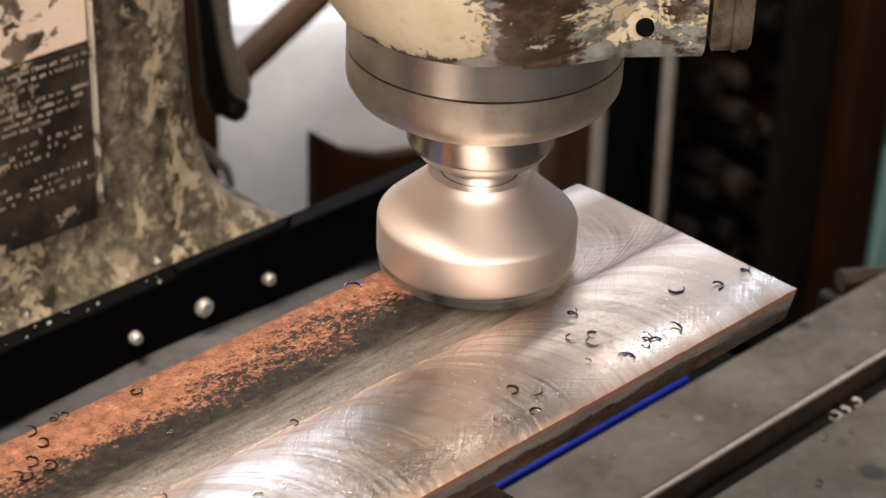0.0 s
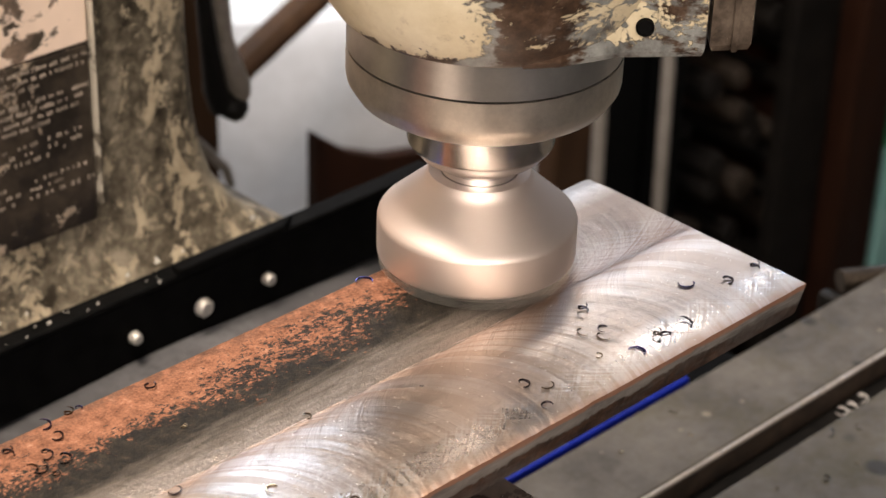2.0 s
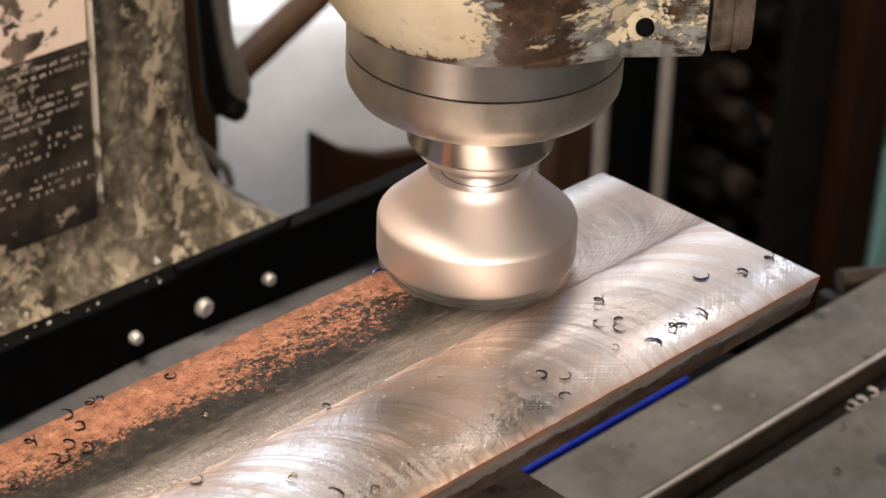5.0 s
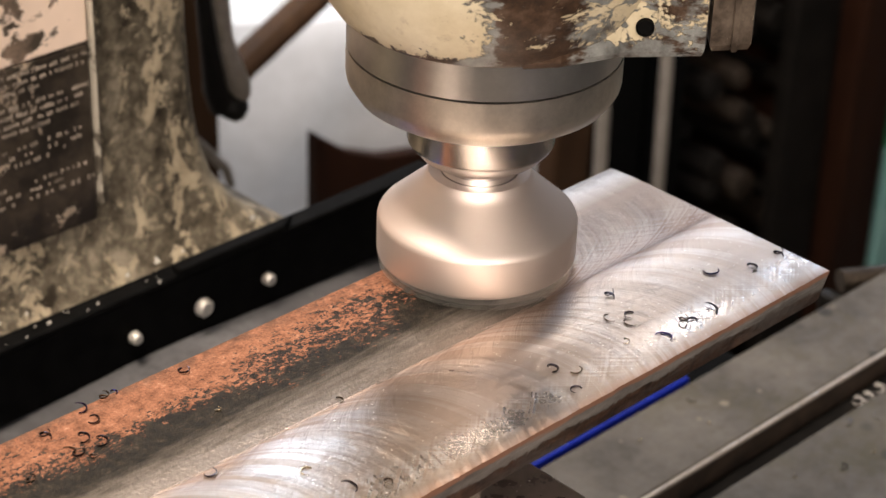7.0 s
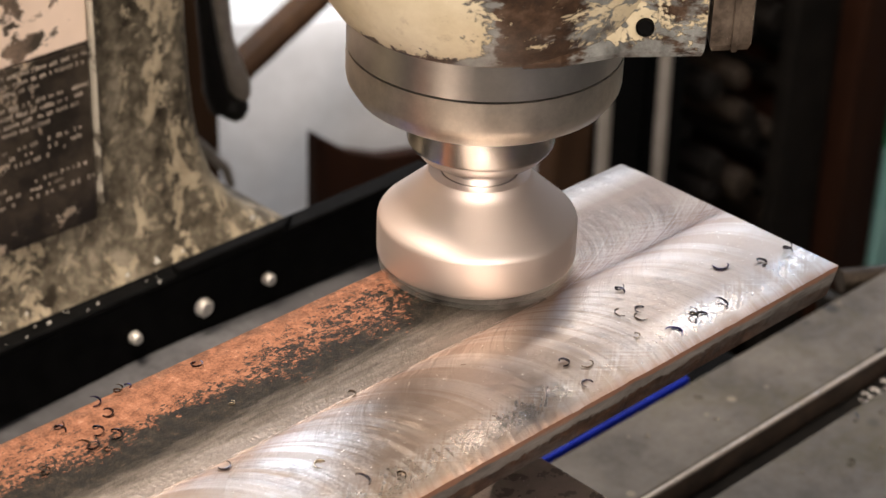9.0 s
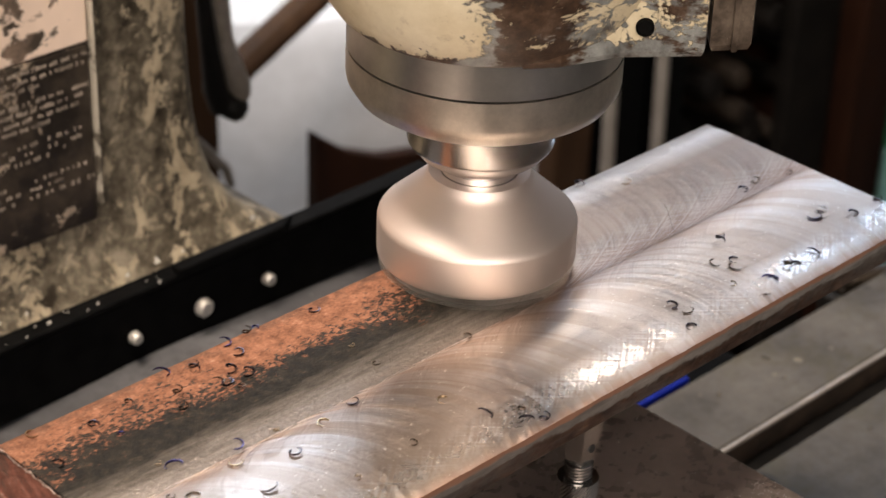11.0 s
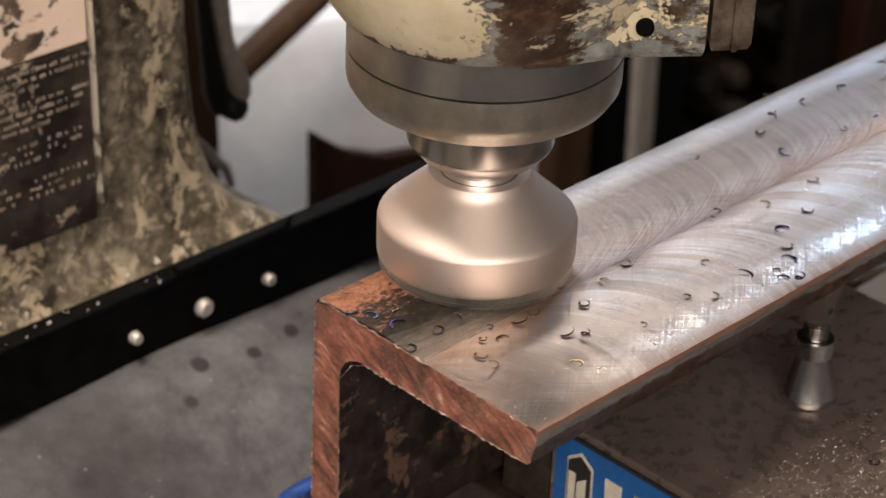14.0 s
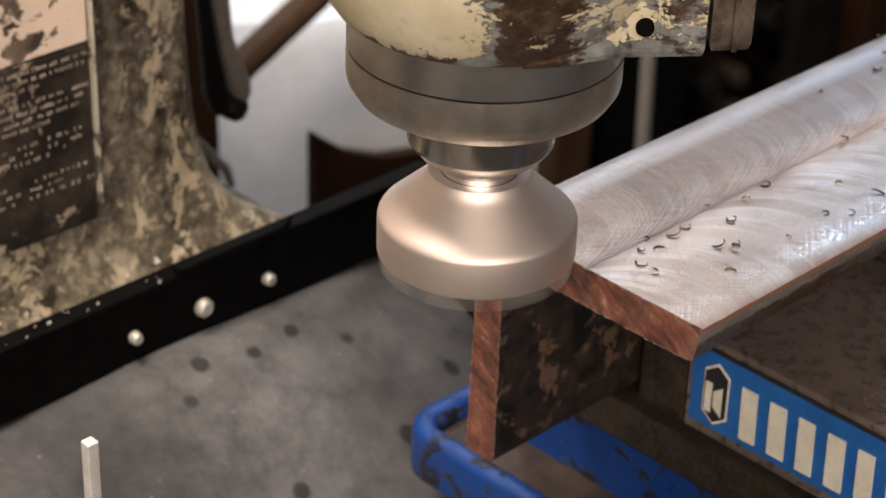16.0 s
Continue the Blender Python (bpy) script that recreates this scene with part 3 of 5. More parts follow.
def column_casting():
    th = thing("machine_column", "soiled olive-grey cast iron machine column with flaked paint", "machine column")
    # cross-section widens in a curved foot
    bm = bmesh.new()
    rows = []
    for i in range(25):
        z = -0.121 + 0.62 * (i / 24) ** 1.6
        flare = 0.043 * math.exp(-(z + 0.121) / 0.022) + 0.004 * math.exp(-(z + 0.121) / 0.12)
        fwd = 0.016 * math.exp(-(z + 0.121) / 0.020)
        x1, y0 = 0.1120 + flare, 0.315 - fwd
        pts = [(-0.50, y0)]
        for k in range(9):
            a = math.pi / 2 * k / 8
            pts.append((x1 - 0.014 + 0.014 * math.sin(a), y0 + 0.014 - 0.014 * math.cos(a)))
        pts += [(x1, 0.55), (-0.50, 0.55)]
        rows.append([bm.verts.new((x, y, z)) for x, y in pts])
    for a, b in zip(rows, rows[1:]):
        for k in range(len(a)):
            j = (k + 1) % len(a)
            bm.faces.new((a[k], a[j], b[j], b[k]))
    bm.faces.new(rows[0][::-1])
    bm.faces.new(rows[-1])
    bmesh.ops.recalc_face_normals(bm, faces=bm.faces)
    part("casting", bm, M["olive"], th, smooth=40)
    plate = part("instruction_plate", block(-0.16, 0.0545, 0.3105, 0.3142, -0.082, 0.0, 0.0012), M["plate"], th, "rubbed dark instruction plate with worn pale print")
    part("plate_head", block(-0.16, 0.0545, 0.3103, 0.3142, 0.0004, 0.16, 0.0012), M["plate_head"], th, "flaked pinkish cream top of the plate")
    part("plate_rim", block(0.0552, 0.0563, 0.3080, 0.3145, -0.074, 0.17, 0.0004), M["rim_paint"], th, "worn bright rim beside the plate")
    rng = random.Random(4)
    for line in range(13):
        z = -0.0040 - 0.0036 * line - (0.003 if line > 2 else 0) - (0.004 if line > 6 else 0) - (0.006 if line > 9 else 0)
        x = 0.0535 - (0.020 if line in (2, 6, 9) else 0) - 0.002 * (line % 3)
        while x > -0.06:
            bms = []
            for c in range(rng.randint(2, 7)):
                w = rng.uniform(0.0006, 0.0013)
                if rng.random() > (0.12 if line < 7 else 0.55):
                    bms.append(block(x - w, x, 0.3100, 0.31045, z - rng.uniform(0.0006, 0.0010), z + rng.uniform(0.0004, 0.0010)))
                x -= w + 0.0005
            if bms:
                part("print_bar", joined(*bms), M["print"], plate, "worn pale print bar")
            x -= 0.0013
    part("conduit", tube([(0.285, 0.60, -0.198), (0.3247, 0.60, -0.2452), (0.3530, 0.60, -0.2785), (0.357, 0.60, -0.292)], [0.0036, 0.0036, 0.0034, 0.0028], 10), M["bar"], th, "pale steel conduit end behind the column", smooth=60)
    # black wedge solid standing for the dark gap above the cover strip
    part("wedge", prism([(0.078, 0.286), (0.136, 0.286), (0.146, 0.292), (0.078, 0.292)], -0.1092, -0.1052, 0.001), M["black_rubber"], th, "black wedge piece standing for a dark gap above the strip")
    return th


def way_cover():
    th = thing("way_cover", "black clamping strip with pale bolts holding a grey rubber sheet", "way cover")
    part("clamping_strip", block(-0.30, 0.232, 0.290, 0.300, -0.147, -0.1125, 0.002), M["black_rubber"], th, "flat black clamping strip")
    part("strip_lip", block(-0.30, 0.232, 0.2885, 0.2985, -0.1123, -0.1095, 0.001), M["black_rubber"], th, "dark upper lip of the strip")
    for x, r in ((0.0548, 0.0030), (0.0922, 0.0045), (0.1292, 0.0031)):
        b = moved(lathe([(0, 0.0042), (r * 0.7, 0.0040), (r * 0.95, 0.0028), (r, 0), (0, 0)], 14), pose(x, 0.2899, -0.1312 - (0.008 if r < 0.002 else 0), 90))
        part("bolt", b, M["bolt"], th, "pale dirty bolt head", smooth=40)
    # rubber sheet draped forward and down
    bm = bmesh.new()
    nx, ny = 44, 22
    grid = []
    for i in range(nx + 1):
        u = i / nx
        row = []
        for j in range(ny + 1):
            s = j / ny
            x = -0.34 + 0.560 * u + 0.05 * s * u
            y = 0.2975 - 0.17 * s
            z = -0.1455 - 0.05 * s - 0.075 * s * s + 0.003 * math.sin(9 * x + 4 * s) + 0.002 * math.sin(31 * x - 7 * s)
            over = max(0.0, u - 0.86) / 0.14
            z -= 0.05 * over ** 2 * (0.15 + s)
            row.append((x, y, z))
        grid.append(row)
    top = [[bm.verts.new(p) for p in row] for row in grid]
    low = [[bm.verts.new((p[0], p[1], p[2] - 0.003)) for p in row] for row in grid]
    for i in range(nx):
        for j in range(ny):
            bm.faces.new((top[i][j], top[i + 1][j], top[i + 1][j + 1], top[i][j + 1]))
            bm.faces.new((low[i][j], low[i][j + 1], low[i + 1][j + 1], low[i + 1][j]))
    for i in range(nx):
        for j in (0, ny):
            bm.faces.new((top[i][j], top[i + 1][j], low[i + 1][j], low[i][j]))
    for j in range(ny):
        for i in (0, nx):
            bm.faces.new((top[i][j], top[i][j + 1], low[i][j + 1], low[i][j]))
    bmesh.ops.recalc_face_normals(bm, faces=bm.faces)
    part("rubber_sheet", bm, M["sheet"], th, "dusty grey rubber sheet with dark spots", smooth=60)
    return th


column_casting()
way_cover()

# saddle below the table, with the blue rail behind the table's rear edge
saddle = thing("machine_saddle", "dark oily cast iron saddle under the table", "machine saddle")
part("saddle_body", block(-0.20, 0.34, -0.09, 0.135, -0.42, -0.262, 0.006), M["dark_iron"], saddle)
part("saddle_rail", block(-0.16, 0.40, 0.158, 0.285, -0.42, -0.255, 0.004), M["black_rubber"], saddle, "black rear part of the saddle")
part("blue_rail", block(0.10, 0.270, 0.1545, 0.1568, -0.2540, -0.1794, 0.0006), M["deep_blue"], saddle, "narrow blue enamelled rail")
pedestal = thing("machine_pedestal", "cast iron machine pedestal on the concrete floor", "machine base")
part("pedestal_body", block(-0.30, 0.40, -0.05, 0.60, FLOOR_Z, -0.42, 0.02), M["olive"], pedestal)
part("column_back", block(-0.45, 0.08, 0.33, 0.54, -0.42, -0.121, 0.004), M["olive"], pedestal)

# ---- milling head, spindle nose and cutter ----
FW = Vector((0.7086, 0.7056, 0))
RT = Vector((0.7056, -0.7086, 0))


def milling_head():
    th = thing("milling_head", "cream enamelled milling head with flaked paint and brown primer", "milling head")
    a = Vector((*AXIS, 0))
    th.location = a
    z0 = 0.0935
    part("quill_housing", lathe([(0.030, z0 + 0.004), (0.0435, z0 + 0.001), (0.0462, z0), (0.0480, z0 + 0.0015), (0.0525, z0 + 0.008), (0.0565, z0 + 0.016), (0.060, z0 + 0.028), (0.061, z0 + 0.16), (0.0, z0 + 0.16)]), M["cream"], th, "flaked cream quill housing", smooth=40)

    def flat(s, t):
        return tuple((RT * s + FW * t).xy)

    clamp = [flat(s, t) for s, t in ((0.010, -0.0470), (0.022, -0.0445), (0.040, -0.0360), (0.0655, -0.0330), (0.0665, -0.028), (0.0665, 0.05), (0.010, 0.05))]
    lug = part("clamp_lug", prism(clamp, z0 - 0.0012, z0 + 0.16, 0.003), M["cream"], th, "brown and grey chipped clamp lug")
    tip = [flat(s, t) for s, t in ((0.0672, -0.031), (0.0800, -0.0285), (0.0815, -0.02), (0.0815, 0.04), (0.0672, 0.04))]
    part("lug_tip", prism(tip, z0 - 0.0004, z0 + 0.16, 0.003), M["lug"], th, "dark ribbed outer lug")
    part("lug_rib", prism([flat(q, t) for q, t in ((0.0738, -0.0310), (0.0756, -0.0306), (0.0756, -0.026), (0.0738, -0.026))], z0 + 0.0004, z0 + 0.158, 0.0006), M["lug"], th, "narrow upright rib of the lug")
    # shallow black plug, the hole's dark inside is put into its colour
    hole = moved(lathe([(0, -0.0002), (0.0022, -0.0002), (0.0028, 0.0004), (0.0028, -0.003), (0, -0.003)], 18), Matrix.Translation(RT * 0.0468 + FW * -0.0364 + Vector((0, 0, z0 + 0.0102))) @ Vector((0, 0, 1)).rotation_difference(-FW).to_matrix().to_4x4())
    part("screw_hole", hole, M["black_rubber"], lug, "black screw hole", smooth=30)
    return th


def spindle_nose():
    th = thing("spindle_nose", "stained turned steel spindle nose ring under the head", "spindle nose")
    th.location = (*AXIS, 0)
    part("upper_ring", lathe([(0.030, 0.0811), (0.0443, 0.0811), (0.0443, 0.0938), (0.030, 0.0938), (0.030, 0.0811)]), M["nose"], th, "bright turned upper ring", smooth=30)
    part("lower_ring", lathe([(0.022, 0.0630), (0.0345, 0.0622), (0.0375, 0.0626), (0.0415, 0.0652), (0.0440, 0.0692), (0.0444, 0.0712), (0.0444, 0.0804), (0.022, 0.0804), (0.022, 0.0630)]), M["nose_low"], th, "brown-stained lower ring", smooth=30)
    return th


def face_mill():
    """Round shell mill on its arbor; turns about z."""
    th = thing("face_mill", "satin steel face mill with carbide inserts on a turned arbor", "milling cutter")
    part("arbor_collar", lathe([(0.0, 0.0391), (0.0146, 0.0391), (0.0160, 0.0393), (0.0170, 0.0399), (0.0206, 0.0424), (0.0235, 0.0458), (0.0241, 0.0467), (0.0243, 0.0476), (0.0243, 0.0626), (0.0, 0.0626)]), M["collar"], th, "bright turned arbor collar", smooth=25)
    part("arbor_neck", lathe([(0, 0.032), (0.0127, 0.032), (0.0127, 0.0392), (0, 0.0392)], 64), M["polished"], th, "polished arbor neck", smooth=40)
    body = [(0.0200, 0.0058), (0.0290, 0.0045), (0.0322, 0.0040), (0.0332, 0.0047), (0.0335, 0.0058), (0.0335, 0.0172), (0.0333, 0.0181), (0.0327, 0.0191), (0.0314, 0.0203), (0.0212, 0.0296), (0.0195, 0.0310), (0.0183, 0.0321), (0.0176, 0.0333), (0.0173, 0.0344), (0.0169, 0.0350), (0.0130, 0.0350), (0.0130, 0.032), (0.0, 0.032)]
    part("cutter_body", lathe(body), M["cutter"], th, "satin steel cutter body", smooth=50)
    for k in range(8):
        ins = block(-0.0030, 0.0026, -0.0024, 0.0024, -0.0001, 0.0072, 0.0005)
        part("carbide_insert", moved(ins, pose(0, 0, 0, 0, 0, 45 * k) @ pose(0.0300, 0, 0, 0, 8, 0)), M["bolt"], th)
    return th


milling_head()
spindle_nose()
CUTTER = face_mill()


# ---- table, vise and work ----
def mill_table():
    th = thing("mill_table", "worn grey cast iron milling table with a T-slot", "milling table")
    x0, x1 = -0.62, 1.05
    part("rear_land", block(x0, x1, 0.1090, 0.1520, TABLE_Z - 0.014, TABLE_Z, 0.0008), M["table"], th)
    # bevel of the slot, its bright highlight put into the colour
    part("slot_lip", block(x0, x1, 0.1066, 0.1089, TABLE_Z - 0.0024, TABLE_Z - 0.0002, 0.0009), M["table_edge"], th, "pale edge of the T-slot with its highlight painted in")
    # slot wall, much darker than the lands
    part("slot_wall", block(x0, x1, 0.1068, 0.1089, TABLE_Z - 0.014, TABLE_Z - 0.0025), M["dirt"], th, "dark wall of the T-slot")
    part("middle_land", block(x0, x1, 0.030, 0.0884, TABLE_Z - 0.014, TABLE_Z, 0.0010), M["table"], th)
    part("front_land", block(x0, x1, -0.105, 0.018, TABLE_Z - 0.014, TABLE_Z, 0.0010), M["table"], th)
    part("table_body", block(x0, x1, -0.105, 0.1525, TABLE_Z - 0.075, TABLE_Z - 0.0340, 0.002), M["dark_iron"], th, "oily dark table body below the slots")
    for y0, y1 in ((0.1175, 0.1520), (0.038, 0.1165), (-0.10, 0.010)):
        part("slot_web", block(x0, x1, y0, y1, TABLE_Z - 0.0338, TABLE_Z - 0.0142), M["black_paint"], th, "dark web between the slots")
    return th


def machine_vise():
    """Workpiece coordinates: jaws from x 0.0786 to 0.231, leg of the angle clamped at y 0.09 to 0.1016."""
    th = thing("machine_vise", "blue enamelled machine vise with ground steel jaws", "vise")
    bed_z, top = -0.1065, -0.0631
    xa, xb = 0.0786, 0.2310
    base_z = TABLE_Z
    # base casting with a rounded, raised rim round a chip tray at the rear
    def rounded(x0, x1, y0, y1, r):
        pts = []
        for cx, cy, a0 in ((x1 - r, y1 - r, 0), (x0 + r, y1 - r, 90), (x0 + r, y0 + r, 180), (x1 - r, y0 + r, 270)):
            for k in range(7):
                a = radians(a0 + 15 * k)
                pts.append((cx + r * math.cos(a), cy + r * math.sin(a)))
        return pts
    part("base", prism(rounded(0.046, 0.264, -0.235, 0.186, 0.014), base_z, base_z + 0.016, 0.003), M["blue"], th, "blue base flange")
    loops = []
    for grow, z in ((0.0, 0.004), (0.0, 0.0225), (0.0012, 0.0255), (0.0035, 0.0268), (0.0075, 0.0268), (0.0098, 0.0255), (0.011, 0.0225), (0.011, 0.0150)):
        loops.append([(x, y, base_z + z) for x, y in rounded(0.044 + grow, 0.266 - grow, -0.237 + grow, 0.189 - grow, 0.018 - grow)])
    bm = bmesh.new()
    rings = [[bm.verts.new(p) for p in loop] for loop in loops]
    for a, b in zip(rings, rings[1:]):
        for k in range(len(a)):
            bm.faces.new((a[k], a[(k + 1) % len(a)], b[(k + 1) % len(a)], b[k]))
    bmesh.ops.recalc_face_normals(bm, faces=bm.faces)
    part("tray_rim", bm, M["blue"], th, "raised rounded blue rim of the chip tray", smooth=60)
    part("tray_floor", block(0.0555, 0.2545, -0.225, 0.1775, base_z + 0.0162, base_z + 0.0185, 0.0005), M["dirt"], th, "dark oily dirt in the chip tray")
    part("body", block(xa + 0.004, xb - 0.004, -0.23, 0.16, base_z + 0.0155, bed_z - 0.0195, 0.003), M["blue"], th, "blue cast body")
    part("bed", block(xa - 0.006, xb + 0.006, -0.23, 0.118, bed_z - 0.019, bed_z, 0.0012), M["bed"], th, "ground steel bed ways")
    part("fixed_jaw", block(xa, xb, 0.1165, 0.158, bed_z - 0.0185, top - 0.0006, 0.002), M["blue"], th, "blue fixed jaw")
    part("fixed_jaw_plate", block(xa, xb, 0.1042, 0.1160, bed_z + 0.0005, top, 0.0008), M["jaw"], th, "ground steel jaw plate")
    part("moving_jaw_plate", block(xa, xb, 0.0640, 0.0868, bed_z + 0.0005, top - 0.006, 0.0008), M["bed"], th, "dark oily steel jaw plate")
    jaw = part("moving_jaw", block(xa, xb, -0.090, 0.0636, bed_z + 0.0005, top, 0.0010), M["jaw"], th, "ground steel moving jaw")
    lab = part("label", block(xa - 0.0006, xa + 0.0002, -0.072, 0.0612, -0.1012, -0.0668, 0.0002), M["label_blue"], th, "blue maker's label with plain cream shapes")
    x = xa - 0.0009

    def sheet(pts):
        bm = bmesh.new()
        f = [bm.verts.new((x, y - 0.0010, z - 0.0004)) for y, z in pts]
        b = [bm.verts.new((x + 0.0008, y - 0.0010, z - 0.0004)) for y, z in pts]
        bm.faces.new(f)
        bm.faces.new(b[::-1])
        for i in range(len(f)):
            j = (i + 1) % len(f)
            bm.faces.new((f[i], f[j], b[j], b[i]))
        bmesh.ops.recalc_face_normals(bm, faces=bm.faces)
        return bm
    hexa = [(0.0560, -0.0750), (0.0500, -0.0708), (0.0440, -0.0750), (0.0440, -0.0940), (0.0500, -0.0982), (0.0560, -0.0940)]
    part("label_hexagon", sheet(hexa), M["cream_print"], lab, "cream rim of a black hexagon")
    x -= 0.0004
    part("label_field", sheet([(0.050 + (y - 0.050) * 0.88, -0.0845 + (z + 0.0845) * 0.91) for y, z in hexa]), M["black"], lab, "black hexagon")
    x -= 0.0004
    for pts in ([(0.0545, -0.0800), (0.0515, -0.0800), (0.0515, -0.0930), (0.0545, -0.0930)], [(0.0505, -0.0830), (0.0465, -0.0800), (0.0465, -0.0930), (0.0505, -0.0900)]):
        part("label_mark", sheet(pts), M["cream_print"], lab, "cream plain mark")
    x += 0.0004
    # broad plain shapes in place of the maker's name
    for y0 in (0.0380, 0.0115, -0.0150, -0.0415):
        for dy, w in ((0.0, 0.0072), (0.0132, 0.0076)):
            part("label_bar", sheet([(y0 - dy, -0.0750), (y0 - dy - w, -0.0750), (y0 - dy - w - 0.0008, -0.0975), (y0 - dy - 0.0008, -0.0975)]), M["cream_print"], lab, "broad plain cream stroke")
    part("label_border", sheet([(0.0612, -0.0651), (-0.072, -0.0651), (-0.072, -0.0665), (0.0612, -0.0665)]), M["black"], lab, "black upper edge of the label")
    part("screw_housing", block(0.13, 0.18, -0.30, -0.2355, base_z + 0.02, bed_z - 0.02, 0.004), M["blue"], th, "blue screw housing")
    return th


def angle_iron():
    """The work: a 4 inch equal angle, one leg up on top, the other clamped."""
    th = thing("steel_angle", "heavy steel angle bar with milled top and rusty orange skin", "angle bar")
    leg_t = 0.0120
    prof = []   # (y, z) round the section, top face first
    prof += [(0.0005, 0.0), (W - 0.0130, 0.0), (W - 0.0090, -0.00010), (W - 0.0060, -0.00030), (W - 0.0035, -0.00060)]
    prof += [(W - 0.0035 + 0.0035 * math.sin(a), -0.0041 + 0.0035 * math.cos(a)) for a in (0.4, 0.8, 1.2)]
    prof += [(W, -0.0041), (W + 0.0022, -0.1016), (W - leg_t + 0.002, -0.1020), (W - leg_t, -0.1000), (W - leg_t, -T - 0.011)]
    prof += [(W - leg_t - 0.011 + 0.011 * math.cos(a), -T - 0.011 + 0.011 * math.sin(a)) for a in (0.35, 0.7, 1.05, 1.35)]
    prof += [(W - leg_t - 0.011, -T), (0.0062, -T), (0.0044, -T + 0.0003), (0.0033, -T + 0.0016), (0.0005, -0.0010)]
    bm = bmesh.new()
    nseg = 64
    rng = random.Random(3)
    rings = []
    for i in range(nseg + 1):
        x = LEN * i / nseg
        ring = []
        for k, (y, z) in enumerate(prof):
            jx = 0.0
            if i in (0, nseg):
                jx = rng.uniform(-0.0003, 0.0003)
            jy = 0.0003 * noise.noise((x * 160, k * 3.1, 0)) if k in (0, len(prof) - 1, len(prof) - 2) else 0.0
            ring.append(bm.verts.new((x + jx, y + jy, z + (jy if k > 7 else 0))))
        rings.append(ring)
    n = len(prof)
    for a, b in zip(rings, rings[1:]):
        for k in range(n):
            j = (k + 1) % n
            f = bm.faces.new((a[k], a[j], b[j], b[k]))
            zc = (prof[k][1] + prof[j][1]) / 2
            f.material_index = 0 if k <= 7 else 3 if k >= n - 4 else 2
    for ring, flip in ((rings[0], False), (rings[-1], True)):
        f = bm.faces.new(ring if flip else ring[::-1])
        f.material_index = 4
    bmesh.ops.recalc_face_normals(bm, faces=bm.faces)
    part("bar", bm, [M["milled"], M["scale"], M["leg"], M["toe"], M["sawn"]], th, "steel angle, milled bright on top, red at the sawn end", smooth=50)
    rng = random.Random(14)
    edge = [(0.0008, -0.0006), (0.052, 0.0001), (0.0985, 0.0006), (W - 0.0006, -0.003), (W + 0.0021, -0.10)]
    inner = [(W - leg_t, -0.098), (W - leg_t, -T - 0.012), (W - leg_t - 0.006, -T - 0.003), (W - leg_t - 0.012, -T), (0.006, -T)]
    for path in (edge, inner):
        pts = []
        for (y0, z0), (y1, z1) in zip(path, path[1:]):
            n_ = max(2, int(math.hypot(y1 - y0, z1 - z0) / 0.0012))
            pts += [(rng.uniform(-0.0005, 0.0003), y0 + (y1 - y0) * k / n_ + rng.uniform(-0.0002, 0.0002), z0 + (z1 - z0) * k / n_ + rng.uniform(-0.0003, 0.0003)) for k in range(n_)]
        part("burr", tube(pts, [rng.choice((0.00004, 0.0001, 0.0002, 0.00036)) for _ in pts], 5), M["burr"], th, "ragged pale saw burr")
    # ridge left between the two passes
    bm = bmesh.new()
    rows = []
    for i in range(161):
        x = 0.001 + (LEN - 0.002) * i / 160
        y = STEP_Y + 0.0006 * noise.noise((x * 90, 1, 0))
        h = 0.00010 + 0.00007 * noise.noise((x * 240, 5, 0))
        rows.append([bm.verts.new((x, y + dy, z)) for dy, z in ((-0.0016, -0.0004), (-0.0003, h * 0.5), (0.0001, h), (0.0012, -0.0004))])
    for a, b in zip(rows, rows[1:]):
        for k in range(3):
            bm.faces.new((a[k], a[k + 1], b[k + 1], b[k]))
        bm.faces.new((a[3], a[0], b[0], b[3]))
    bm.faces.new(rows[0])
    bm.faces.new(rows[-1][::-1])
    bmesh.ops.recalc_face_normals(bm, faces=bm.faces)
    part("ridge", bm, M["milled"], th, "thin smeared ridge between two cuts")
    return th


